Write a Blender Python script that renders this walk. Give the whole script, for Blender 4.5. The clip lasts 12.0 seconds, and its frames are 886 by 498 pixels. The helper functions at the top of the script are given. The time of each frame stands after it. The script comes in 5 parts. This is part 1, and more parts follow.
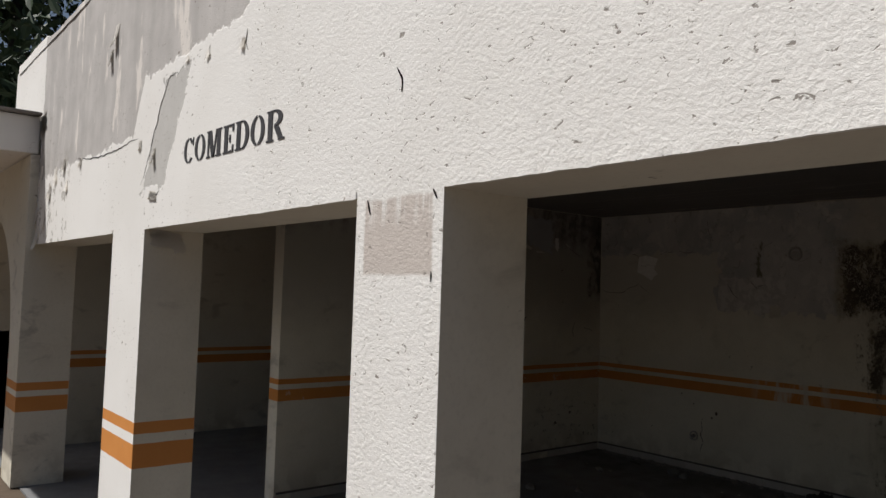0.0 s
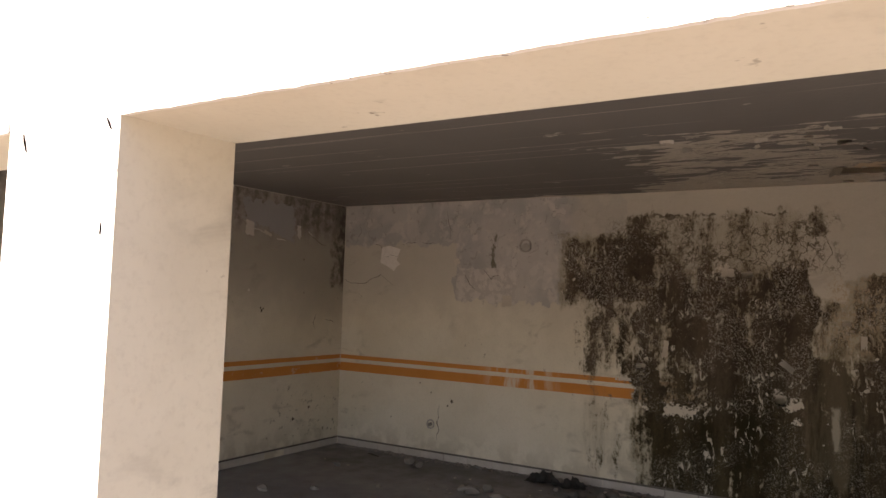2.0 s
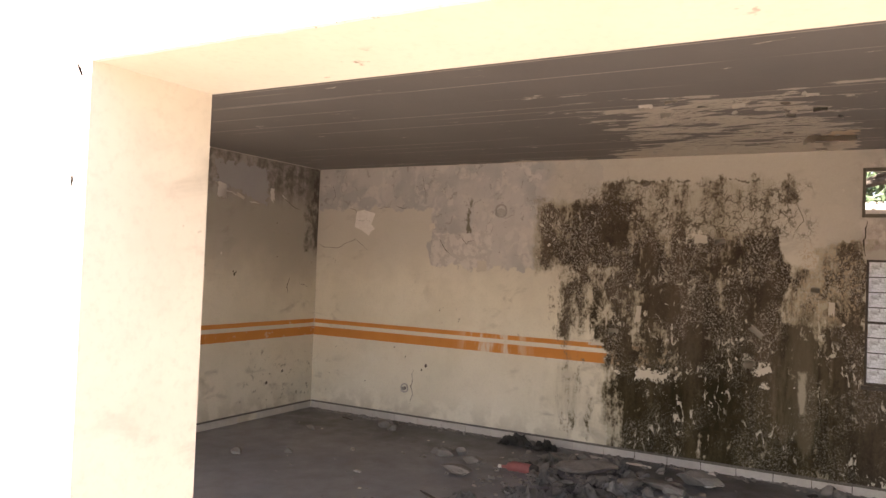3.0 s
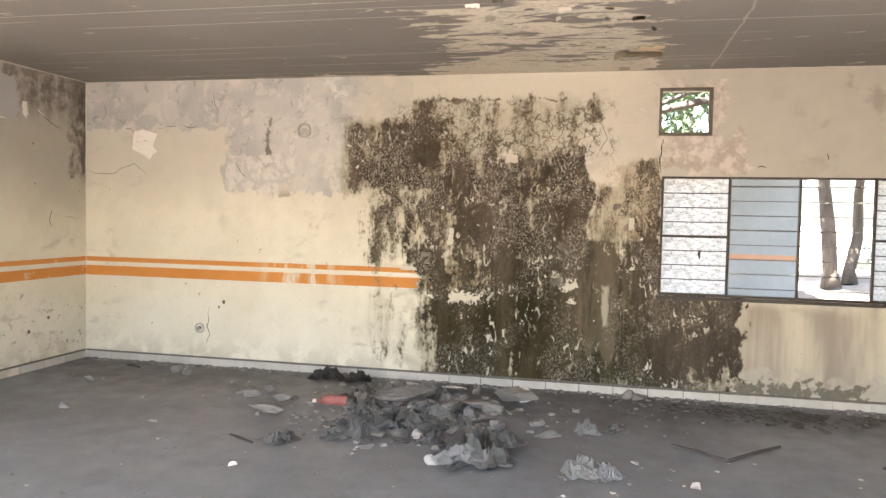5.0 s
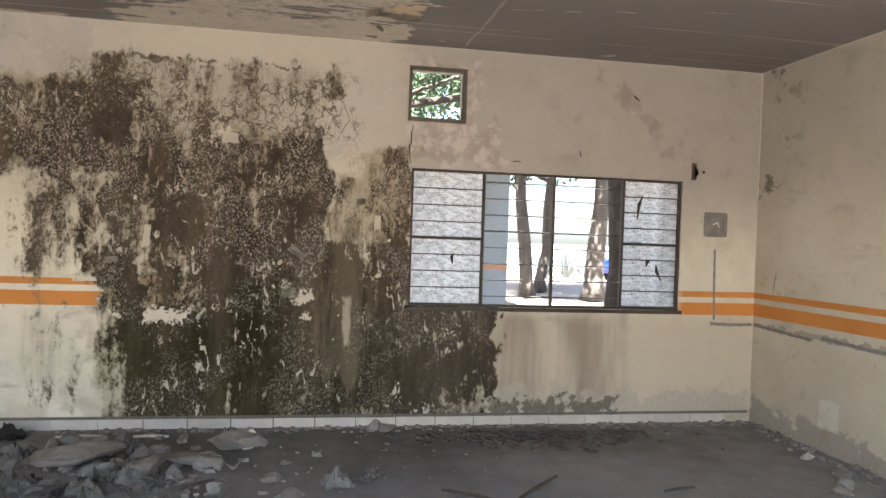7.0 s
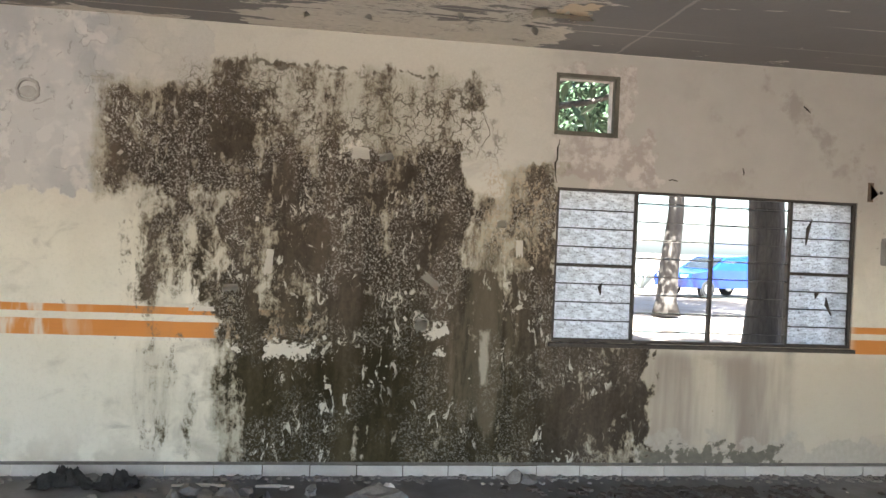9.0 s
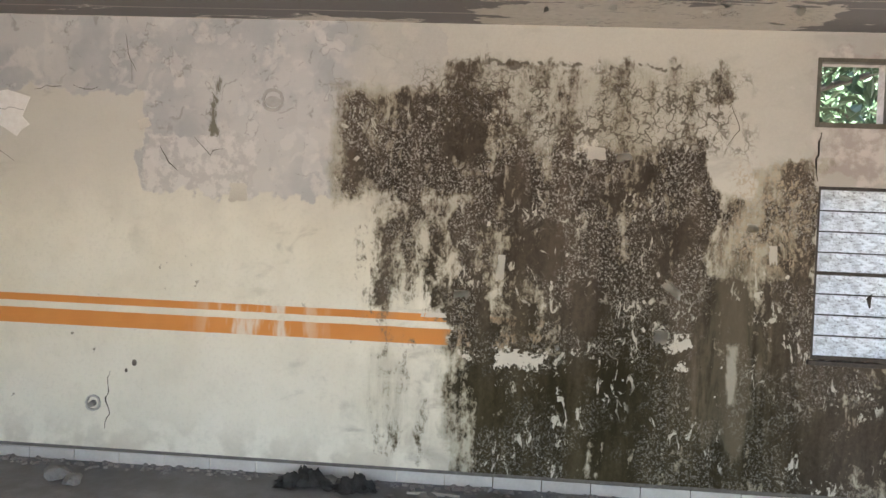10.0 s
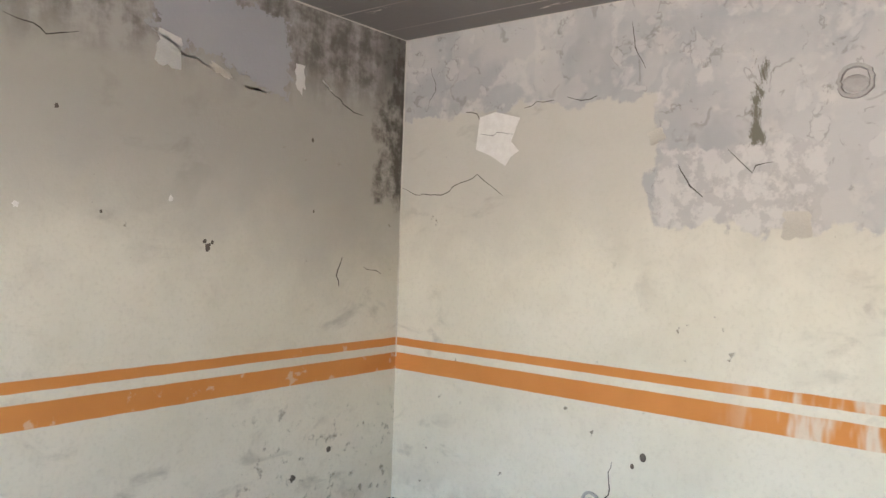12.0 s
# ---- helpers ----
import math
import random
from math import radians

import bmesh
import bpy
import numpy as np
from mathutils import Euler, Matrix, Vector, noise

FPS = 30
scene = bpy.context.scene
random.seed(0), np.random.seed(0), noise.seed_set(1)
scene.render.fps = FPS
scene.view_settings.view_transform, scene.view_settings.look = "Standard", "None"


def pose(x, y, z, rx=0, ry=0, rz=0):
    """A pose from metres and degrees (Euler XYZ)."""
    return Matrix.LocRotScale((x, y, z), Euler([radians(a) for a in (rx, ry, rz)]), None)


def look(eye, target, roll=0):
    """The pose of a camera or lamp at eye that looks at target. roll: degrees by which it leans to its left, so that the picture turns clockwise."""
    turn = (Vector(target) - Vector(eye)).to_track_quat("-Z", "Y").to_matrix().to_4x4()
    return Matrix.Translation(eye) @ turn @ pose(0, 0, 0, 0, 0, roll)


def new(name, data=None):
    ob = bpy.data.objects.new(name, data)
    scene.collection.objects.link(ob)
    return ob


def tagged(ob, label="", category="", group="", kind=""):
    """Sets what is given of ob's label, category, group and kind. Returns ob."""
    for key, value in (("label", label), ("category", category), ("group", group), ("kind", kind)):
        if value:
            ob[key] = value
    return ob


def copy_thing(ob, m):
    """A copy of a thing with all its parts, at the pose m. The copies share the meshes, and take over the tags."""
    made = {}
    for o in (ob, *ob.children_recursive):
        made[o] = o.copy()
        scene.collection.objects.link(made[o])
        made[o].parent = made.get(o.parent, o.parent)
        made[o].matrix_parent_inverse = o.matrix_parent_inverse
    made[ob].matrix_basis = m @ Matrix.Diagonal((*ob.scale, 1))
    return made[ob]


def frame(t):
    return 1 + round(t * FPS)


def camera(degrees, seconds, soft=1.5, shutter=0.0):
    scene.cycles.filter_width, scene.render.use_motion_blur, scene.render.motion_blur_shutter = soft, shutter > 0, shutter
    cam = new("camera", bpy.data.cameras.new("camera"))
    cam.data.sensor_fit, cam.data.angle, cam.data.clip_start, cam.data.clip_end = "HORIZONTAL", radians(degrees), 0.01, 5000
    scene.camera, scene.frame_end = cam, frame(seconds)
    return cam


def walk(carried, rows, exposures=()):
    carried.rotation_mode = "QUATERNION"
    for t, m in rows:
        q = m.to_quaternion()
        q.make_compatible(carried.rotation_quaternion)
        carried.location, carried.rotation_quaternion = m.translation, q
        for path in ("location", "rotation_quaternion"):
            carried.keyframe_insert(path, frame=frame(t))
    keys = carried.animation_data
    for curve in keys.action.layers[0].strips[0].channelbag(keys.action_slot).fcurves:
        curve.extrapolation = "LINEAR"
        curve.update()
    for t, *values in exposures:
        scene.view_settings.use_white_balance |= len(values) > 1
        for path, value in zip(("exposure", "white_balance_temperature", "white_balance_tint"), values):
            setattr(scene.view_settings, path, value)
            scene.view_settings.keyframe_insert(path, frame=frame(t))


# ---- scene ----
cam = camera(61.8, 12.0)
PATH = [
    (0, (1.138, 0.819, 1.776), (2.404, 2.363, 1.892), 1.8),
    (0.5, (1.254, 0.954, 1.776), (2.507, 2.506, 1.926), 2.0),
    (1, (1.376, 0.945, 1.753), (2.794, 2.345, 1.925), 2.1),
    (1.5, (1.45, 0.943, 1.713), (3.078, 2.092, 1.886), 1.9),
    (2, (1.453, 0.958, 1.687), (3.153, 2.003, 1.821), 1.9),
    (2.5, (1.458, 0.965, 1.671), (3.18, 1.979, 1.762), 2.1),
    (2.7, (1.454, 0.971, 1.673), (3.182, 1.974, 1.743), 2.3),
    (4.3, (1.682, 1.212, 1.516), (3.538, 1.955, 1.466), 1.4),
    (4.5, (1.715, 1.24, 1.504), (3.601, 1.905, 1.445), 1.3),
    (5, (1.775, 1.369, 1.484), (3.725, 1.803, 1.395), 1.2),
    (5.5, (1.956, 1.546, 1.483), (3.946, 1.728, 1.398), 1.2),
    (6, (2.208, 1.598, 1.445), (4.203, 1.499, 1.346), 1.5),
    (6.5, (2.605, 1.615, 1.339), (4.575, 1.272, 1.286), 1.8),
    (8.3, (3.459, 1.874, 1.429), (5.425, 1.505, 1.425), 2.3),
    (8.5, (3.522, 1.904, 1.427), (5.493, 1.565, 1.43), 2.4),
    (9, (3.604, 2.299, 1.471), (5.585, 2.026, 1.451), 2.5),
    (9.5, (3.697, 2.615, 1.531), (5.696, 2.58, 1.493), 2.3),
    (10, (3.83, 2.747, 1.475), (5.824, 2.895, 1.44), 2.5),
    (10.5, (4.093, 2.988, 1.519), (6.062, 3.334, 1.491), 2.5),
    (10.8, (4.217, 3.147, 1.5), (6.159, 3.625, 1.478), 2.4),
    (11, (4.335, 3.21, 1.493), (6.244, 3.806, 1.473), 2.4),
    (11.5, (4.607, 3.437, 1.551), (6.394, 4.335, 1.541), 2.2),
    (12, (4.964, 3.612, 1.558), (6.543, 4.84, 1.545), 2.0),
]
EXPOSURES = [(0, -0.05, 6450, 10), (0.8, -0.18, 6450, 10), (1.1, 0.05, 6600, 11), (1.5, 0.65, 7000, 14), (2.0, 2.8, 7300, 18), (2.5, 3.6, 7450, 20), (4.3, 4.65, 7500, 17),
             (5.2, 5.2, 6600, 8), (5.8, 4.75, 6550, 9), (6.5, 4.5, 6500, 10), (8.5, 4.55, 6050, 5), (10, 4.65, 6000, 7), (10.8, 5.05, 5800, 7), (12, 4.95, 5800, 7)]
walk(cam, [(t, look(eye, target, roll)) for t, eye, target, roll in PATH], EXPOSURES)

# ---- world and sun ----
TO_SUN = Vector((-0.47, 0.30, 0.83)).normalized()
world = bpy.data.worlds.new("world")
scene.world = world
world.use_nodes = True
wn = world.node_tree
sky = wn.nodes.new("ShaderNodeTexSky")
sky.sky_type = "NISHITA"
sky.sun_disc = False
sky.sun_elevation = math.asin(TO_SUN.z)
sky.sun_rotation = math.atan2(TO_SUN.x, TO_SUN.y)
sky.dust_density = 3.0
wn.nodes["Background"].inputs["Strength"].default_value = 0.05
wn.links.new(sky.outputs[0], wn.nodes["Background"].inputs["Color"])
sun = new("sun", bpy.data.lights.new("sun", "SUN"))
sun.data.energy, sun.data.angle, sun.data.color = 4.6, radians(0.6), (1.0, 0.965, 0.91)
sun.matrix_world = look(TO_SUN * 60, (0, 0, 0))

# ---- plan, metres ----
FX, FI = 2.47, 2.81          # facade, outer and inner face
BX = 8.19                    # back wall
LY, RY = 6.44, -1.79         # end walls of the dining room
CEIL, LINTEL = 2.725, 2.078
TOP = 3.86                   # parapet
ST = (0.83, 0.925, 0.967, 1.012)   # painted stripes of the room
ST_OUT, ST_ARCH = (0.745, 0.880, 0.935, 1.0), (0.635, 0.765, 0.815, 0.885)   # and of the outer walls


# ---- material helpers ----
class S:
    """A node socket, or a number, with arithmetic."""

    def __init__(self, m, k):
        self.m, self.k = m, k

    def op(self, kind, a, b=0.0):
        return self.m.math(kind, a, b)

    def __add__(self, o): return self.op("ADD", self, o)
    def __radd__(self, o): return self.op("ADD", o, self)
    def __sub__(self, o): return self.op("SUBTRACT", self, o)
    def __rsub__(self, o): return self.op("SUBTRACT", o, self)
    def __mul__(self, o): return self.op("MULTIPLY", self, o)
    def __rmul__(self, o): return self.op("MULTIPLY", o, self)
    def __truediv__(self, o): return self.op("DIVIDE", self, o)


class Mat:
    def __init__(self, name):
        self.mat = bpy.data.materials.new(name)
        self.mat.use_nodes = True
        self.nt = self.mat.node_tree
        self.bsdf = self.nt.nodes["Principled BSDF"]
        tc = self.nt.nodes.new("ShaderNodeTexCoord")
        self.co = tc.outputs["Object"]
        sep = self.nt.nodes.new("ShaderNodeSeparateXYZ")
        self.nt.links.new(self.co, sep.inputs[0])
        self.x, self.y, self.z = (S(self, sep.outputs[i]) for i in range(3))

    def put(self, socket, v):
        if isinstance(v, S):
            self.nt.links.new(v.k, socket)
        elif isinstance(v, tuple):
            socket.default_value = (*v, 1.0) if len(v) == 3 else v
        else:
            socket.default_value = v

    def math(self, kind, a, b=0.0, c=None):
        n = self.nt.nodes.new("ShaderNodeMath")
        n.operation = kind
        self.put(n.inputs[0], a)
        self.put(n.inputs[1], b)
        if c is not None:
            self.put(n.inputs[2], c)
        return S(self, n.outputs[0])

    def mx(self, a, b): return self.math("MAXIMUM", a, b)
    def mn(self, a, b): return self.math("MINIMUM", a, b)
    def fract(self, a): return self.math("FRACT", a)

    def step(self, lo, hi, v):
        n = self.nt.nodes.new("ShaderNodeMapRange")
        n.interpolation_type = "SMOOTHSTEP"
        self.put(n.inputs["Value"], v)
        n.inputs["From Min"].default_value, n.inputs["From Max"].default_value = (lo, hi) if lo < hi else (hi, lo)
        n.inputs["To Min"].default_value, n.inputs["To Max"].default_value = (0, 1) if lo < hi else (1, 0)
        return S(self, n.outputs["Result"])

    def coords(self, stretch, shift):
        n = self.nt.nodes.new("ShaderNodeMapping")
        self.nt.links.new(self.co, n.inputs["Vector"])
        n.inputs["Scale"].default_value = stretch
        n.inputs["Location"].default_value = (shift, shift * 0.7, shift * 1.3)
        return n.outputs[0]

    def noise(self, scale, detail=4.0, rough=0.55, stretch=(1, 1, 1), shift=0.0, bend=0.0):
        n = self.nt.nodes.new("ShaderNodeTexNoise")
        self.nt.links.new(self.coords(stretch, shift), n.inputs["Vector"])
        n.inputs["Scale"].default_value, n.inputs["Detail"].default_value = scale, detail
        n.inputs["Roughness"].default_value, n.inputs["Distortion"].default_value = rough, bend
        return S(self, n.outputs["Fac"])

    def cells(self, scale, kind="DISTANCE_TO_EDGE", stretch=(1, 1, 1), shift=0.0, warp=0.0):
        n = self.nt.nodes.new("ShaderNodeTexVoronoi")
        n.feature = kind
        v = self.coords(stretch, shift)
        if warp:
            t = self.nt.nodes.new("ShaderNodeTexNoise")
            self.nt.links.new(v, t.inputs["Vector"])
            t.inputs["Scale"].default_value = scale * 1.5
            a = self.nt.nodes.new("ShaderNodeVectorMath")
            a.operation = "MULTIPLY_ADD"
            self.nt.links.new(t.outputs["Color"], a.inputs[0])
            a.inputs[1].default_value = (warp,) * 3
            self.nt.links.new(v, a.inputs[2])
            v = a.outputs[0]
        self.nt.links.new(v, n.inputs["Vector"])
        n.inputs["Scale"].default_value = scale
        return S(self, n.outputs["Distance"])

    def mix(self, fac, a, b):
        n = self.nt.nodes.new("ShaderNodeMix")
        n.data_type = "RGBA"
        self.put(n.inputs[0], fac)
        self.put(n.inputs[6], a)
        self.put(n.inputs[7], b)
        return S(self, n.outputs[2])

    def box(self, u, v, u0, u1, v0, v1):
        """Signed distance, positive inside."""
        return self.mn(self.mn(u - u0, u1 - u), self.mn(v - v0, v1 - v))

    def random(self):
        return S(self, self.nt.nodes.new("ShaderNodeObjectInfo").outputs["Random"])

    def done(self, color, rough=0.8, height=None, strength=0.5, dist=0.01, metal=0.0, spec=0.3):
        b = self.bsdf
        self.put(b.inputs["Base Color"], color)
        self.put(b.inputs["Roughness"], rough)
        self.put(b.inputs["Metallic"], metal)
        self.put(b.inputs["Specular IOR Level"], spec)
        if height is not None:
            n = self.nt.nodes.new("ShaderNodeBump")
            n.inputs["Strength"].default_value, n.inputs["Distance"].default_value = strength, dist
            self.put(n.inputs["Height"], height)
            self.nt.links.new(n.outputs[0], b.inputs["Normal"])
        return self.mat


def grainy(name, a, b, scale=8.0, rough=0.8, bump=0.4, dist=0.01, stretch=(1, 1, 1), metal=0.0, vary=0.0, spec=0.3):
    """Two colours mixed by coarse and fine noise, with relief."""
    m = Mat(name)
    n1, n2 = m.noise(scale, 5, stretch=stretch), m.noise(scale * 7, 3, stretch=stretch, shift=3)
    f = m.step(0.3, 0.7, n1 * 0.65 + n2 * 0.35)
    c = m.mix(f, a, b)
    if vary:
        c = m.mix(m.random() * vary, c, tuple(0.45 * k for k in a))
    return m.done(c, rough, n1 * 0.6 + n2 * 0.4, bump, dist, metal, spec)


CREAM, CREAM2 = (0.72, 0.68, 0.58), (0.66, 0.62, 0.515)


def stripes(m, c, wear, keep=None, ST=ST):
    """Two painted bands: the room's, or those of the levels given."""
    z = m.z + (m.noise(9, 2, shift=11) - 0.5) * 0.006
    a = m.step(ST[0] - 0.002, ST[0] + 0.002, z) * m.step(ST[1] + 0.002, ST[1] - 0.002, z)
    b = m.step(ST[2] - 0.002, ST[2] + 0.002, z) * m.step(ST[3] + 0.002, ST[3] - 0.002, z)
    f = m.mx(a, b) * wear
    if keep is not None:
        f = f * keep
    tint = m.mix(m.noise(3, 4, shift=5), (0.52, 0.20, 0.05), (0.66, 0.29, 0.085))
    return m.mix(f, c, tint)


def aged(m, soot=1.0):
    """Old cream paint: large faint blotches, grey soot above head height, dirt marks."""
    n1, n2, n3 = m.noise(1.1, 5), m.noise(5, 5, shift=4), m.noise(26, 4, shift=8)
    c = m.mix(m.step(0.35, 0.65, n1), CREAM, CREAM2)
    fine = m.noise(55, 4, 0.6, shift=12)
    c = m.mix(m.step(0.45, 0.8, fine) * 0.3, c, (0.50, 0.46, 0.38))
    c = m.mix(m.step(0.45, 0.75, n2) * 0.25, c, (0.55, 0.51, 0.42))
    g = m.step(1.25, 2.0, m.z + (n1 - 0.5) * 0.7 + (n2 - 0.5) * 0.35)
    c = m.mix(g * soot, c, m.mix(n2, (0.43, 0.415, 0.375), (0.55, 0.53, 0.48)))
    smear = m.step(0.54, 0.70, m.noise(3.0, 5, 0.6, stretch=(1, 1, 1.7), shift=41, bend=0.6)) * m.step(0.42, 0.58, m.noise(0.8, 2, shift=61))
    c = m.mix(smear * 0.42, c, (0.22, 0.20, 0.165))
    spots = m.step(0.68, 0.74, m.noise(14, 3, 0.6, shift=21)) * m.step(0.5, 0.62, m.noise(1.7, 2, shift=31))
    c = m.mix(spots * 0.75, c, (0.12, 0.10, 0.07))
    low = m.step(0.42, 0.05, m.z + (n2 - 0.5) * 0.7) * m.step(0.42, 0.6, n2)
    c = m.mix(low * 0.55, c, (0.36, 0.32, 0.25))
    h = n2 * 0.5 + n3 * 0.35 + m.noise(90, 3) * 0.15
    return c, h, n1, n2, n3


def back_wall_material():
    m = Mat("mouldy_wall_paint")
    u, z = m.y, m.z
    c, h, n1, n2, n3 = aged(m, 0.68)
    e = (n2 - 0.5) * 0.5 + (m.noise(13, 4, shift=2) - 0.5) * 0.22
    md0 = m.noise(11, 5, 0.65, shift=97)
    # bare skim coat high up, with hard torn edges
    bare = m.mx(m.mx(m.box(u, z, 3.55, 4.93, 1.66, 2.9), m.box(u, z, 4.6, 6.5, 2.27, 2.9)), m.box(u, z, 3.12, 4.0, 2.36, 2.9)) + e * 0.48
    bare = m.step(-0.01, 0.012, bare)
    bc = m.mix(m.step(0.4, 0.62, m.noise(2.3, 4, shift=6)), (0.51, 0.495, 0.475), (0.41, 0.405, 0.40))
    bc = m.mix(m.step(0.55, 0.66, m.noise(7, 4, shift=16)) * 0.7, bc, (0.60, 0.57, 0.53))
    bc = m.mix(m.step(0.60, 0.70, m.noise(13, 6, 0.7, shift=46, bend=0.6)) * 0.6, bc, (0.20, 0.18, 0.16))
    for k, (tone, size) in enumerate((((0.33, 0.33, 0.33), 2.7), ((0.58, 0.55, 0.51), 4.2), ((0.44, 0.425, 0.41), 6.0), ((0.66, 0.63, 0.59), 8.5))):
        layer = m.noise(size * 0.8, 4, 0.5, shift=131 + 17 * k, bend=0.3)
        cut = 0.53 + 0.02 * k
        bc = m.mix(m.step(cut, cut + 0.04, layer) * 0.32, bc, tone)
        rim = m.step(0.014, 0.003, m.math("ABSOLUTE", layer - cut)) * m.step(0.52, 0.60, m.noise(6, 3, shift=91 + k))
        bc = m.mix(rim * 0.45, bc, (0.22, 0.20, 0.175))
    c = m.mix(bare, c, bc)
    pale = m.step(-0.005, 0.01, m.box(u, z, 4.20, 4.92, 1.64, 2.04) - 0.02 + e * 0.35)
    c = m.mix(pale * 0.7, c, m.mix(m.step(0.45, 0.55, md0), (0.47, 0.45, 0.43), (0.63, 0.60, 0.565)))
    # greyer tone towards the right end and upwards, then scattered dark smudges
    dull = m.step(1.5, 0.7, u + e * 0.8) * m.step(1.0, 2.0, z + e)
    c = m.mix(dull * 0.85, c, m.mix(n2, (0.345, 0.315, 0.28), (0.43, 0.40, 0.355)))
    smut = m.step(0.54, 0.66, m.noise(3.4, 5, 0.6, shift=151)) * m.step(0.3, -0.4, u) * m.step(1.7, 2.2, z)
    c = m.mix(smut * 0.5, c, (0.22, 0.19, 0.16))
    # halo of patched cement between the small opening and the window, and runs below the sill
    halo = m.step(0.0, 0.03, m.mx(m.box(u, z, 0.22, 1.06, 1.82, 2.28), m.box(u, z, 0.42, 1.08, 2.1, 2.68)) - 0.05 + e * 0.7)
    c = m.mix(halo * 0.85, c, m.mix(m.step(0.4, 0.62, md0), (0.36, 0.31, 0.275), (0.54, 0.495, 0.45)))
    run = m.noise(4.5, 4, stretch=(1, 1, 0.12), shift=9)
    runs = m.step(-0.05, 0.12, m.box(u, z, -0.75, 0.45, 0.08, 0.86) + e * 0.2) * m.step(0.3, 0.62, run)
    # tan tone low on the wall, under the window and on to the right
    tan_tone = m.step(-0.1, 0.25, m.box(u, z, -2.2, 0.6, -0.4, 0.95) + e * 0.6)
    c = m.mix(tan_tone * 0.6, c, (0.44, 0.37, 0.27))
    c = m.mix(runs * 0.9, c, (0.27, 0.225, 0.19))
    low = m.step(0.0, 0.04, m.box(u, z, -1.75, 0.5, -0.2, 0.24) + e * 0.9)
    c = m.mix(low * 0.7, c, m.mix(n3, (0.30, 0.27, 0.23), (0.52, 0.47, 0.40)))
    foot = m.step(0.0, 0.04, m.box(u, z, -0.7, 0.4, 0.02, 0.21) - 0.02 + (md0 - 0.5) * 0.5)
    c = m.mix(foot * 0.8, c, m.mix(n3, (0.05, 0.048, 0.035), (0.13, 0.12, 0.09)))
    # stripes, rubbed thin in places
    rub = m.noise(9, 3, stretch=(1, 1, 0.25), shift=14)
    worn = 1.0 - m.step(0.47, 0.6, rub) * m.step(0.5, 0.1, m.math("ABSOLUTE", u - 4.15)) * 0.8
    c = stripes(m, c, worn, m.mx(m.step(2.40, 2.5, u), m.step(-1.1, -1.2, u)))
    crust = m.step(-0.05, 0.2, m.box(u, z, 0.9, 3.7, 1.95, 3.2) + e * 0.5)
    c = m.mix(crust * 0.7, c, m.mix(m.noise(60, 6, 0.75, shift=141), (0.40, 0.37, 0.31), (0.56, 0.53, 0.46)))
    # the mould: ragged fields of differing density, crusted, streaked downwards
    st = m.noise(9, 5, 0.6, stretch=(1, 1, 0.13), shift=17)
    wide = m.noise(3.2, 4, 0.55, stretch=(1, 1, 0.22), shift=77)
    md = m.noise(10, 7, 0.7, stretch=(1, 1, 0.62), shift=37, bend=0.7)
    sp = m.noise(38, 6, 0.72, stretch=(1, 1, 0.75), shift=27, bend=0.5)
    big = m.noise(2.6, 4, 0.6, stretch=(1, 1, 0.7), shift=47)
    uw = u + (m.noise(4.5, 4, 0.6, shift=19) - 0.5) * 0.34 + (md - 0.5) * 0.16
    zw = z + (m.noise(3.8, 4, 0.6, shift=29) - 0.5) * 0.26 + (md0 - 0.5) * 0.14

    def area(u0, u1, z0, z1, soft):
        return m.step(-soft, soft, m.box(uw, zw, u0, u1, z0, z1))

    dens = m.mx(area(2.72, 3.72, 1.70, 2.34, 0.09) * 0.66, area(1.40, 3.15, 2.0, 2.50, 0.09) * 0.29)
    for weight, zone in ((0.76, (1.50, 2.95, 1.20, 2.06, 0.10)), (0.60, (0.93, 1.50, 0.80, 1.98, 0.08)), (0.75, (0.93, 1.08, 0.80, 1.90, 0.03)),
                         (0.34, (2.95, 3.50, 1.02, 1.76, 0.20)), (0.80, (0.85, 3.02, -0.8, 0.86, 0.10)), (0.74, (0.29, 1.0, -0.8, 0.87, 0.045)),
                         (0.74, (2.80, 3.02, 0.80, 1.70, 0.05)), (0.78, (0.93, 2.56, 0.78, 1.32, 0.05)), (0.16, (2.9, 3.62, -0.8, 0.84, 0.30)), (0.55, (2.50, 2.86, 0.80, 1.28, 0.08))):
        dens = m.mx(dens, area(*zone) * weight)
    dens = dens - area(2.42, 2.84, 1.06, 1.54, 0.09) * 0.17 - area(1.28, 1.54, 1.78, 2.26, 0.04) * 0.55 - area(0.98, 1.38, 1.98, 2.75, 0.05) * 0.6
    dens = dens - area(2.47, 2.84, 0.955, 1.03, 0.04) * 0.10 - m.step(0.34, 0.10, z + (n2 - 0.5) * 0.3) * 0.12
    dens = m.mx(dens, 0.0) * 1.2
    film = m.step(0.02, 0.62, dens + (wide - 0.5) * 0.7 + (st - 0.5) * 0.6 + (md - 0.5) * 0.4) * m.step(0.0, 0.2, dens)
    c = m.mix(film * 0.78, c, m.mix(m.step(0.40, 0.62, st * 0.6 + md * 0.4), (0.37, 0.335, 0.25), (0.17, 0.15, 0.09)))
    rag = (md - 0.5) * 1.7 + (sp - 0.5) * 1.15 + (st - 0.5) * 1.5 + (big - 0.5) * 1.5
    over = dens - 0.5 + rag
    thin = m.step(-0.22, 0.06, over) * m.step(0.0, 0.1, dens)
    thick = m.step(0.03, 0.16, over) * m.step(0.0, 0.1, dens)
    olive = m.step(1.5, 0.4, z + (wide - 0.5) * 1.4) * m.step(0.7, 1.3, u)
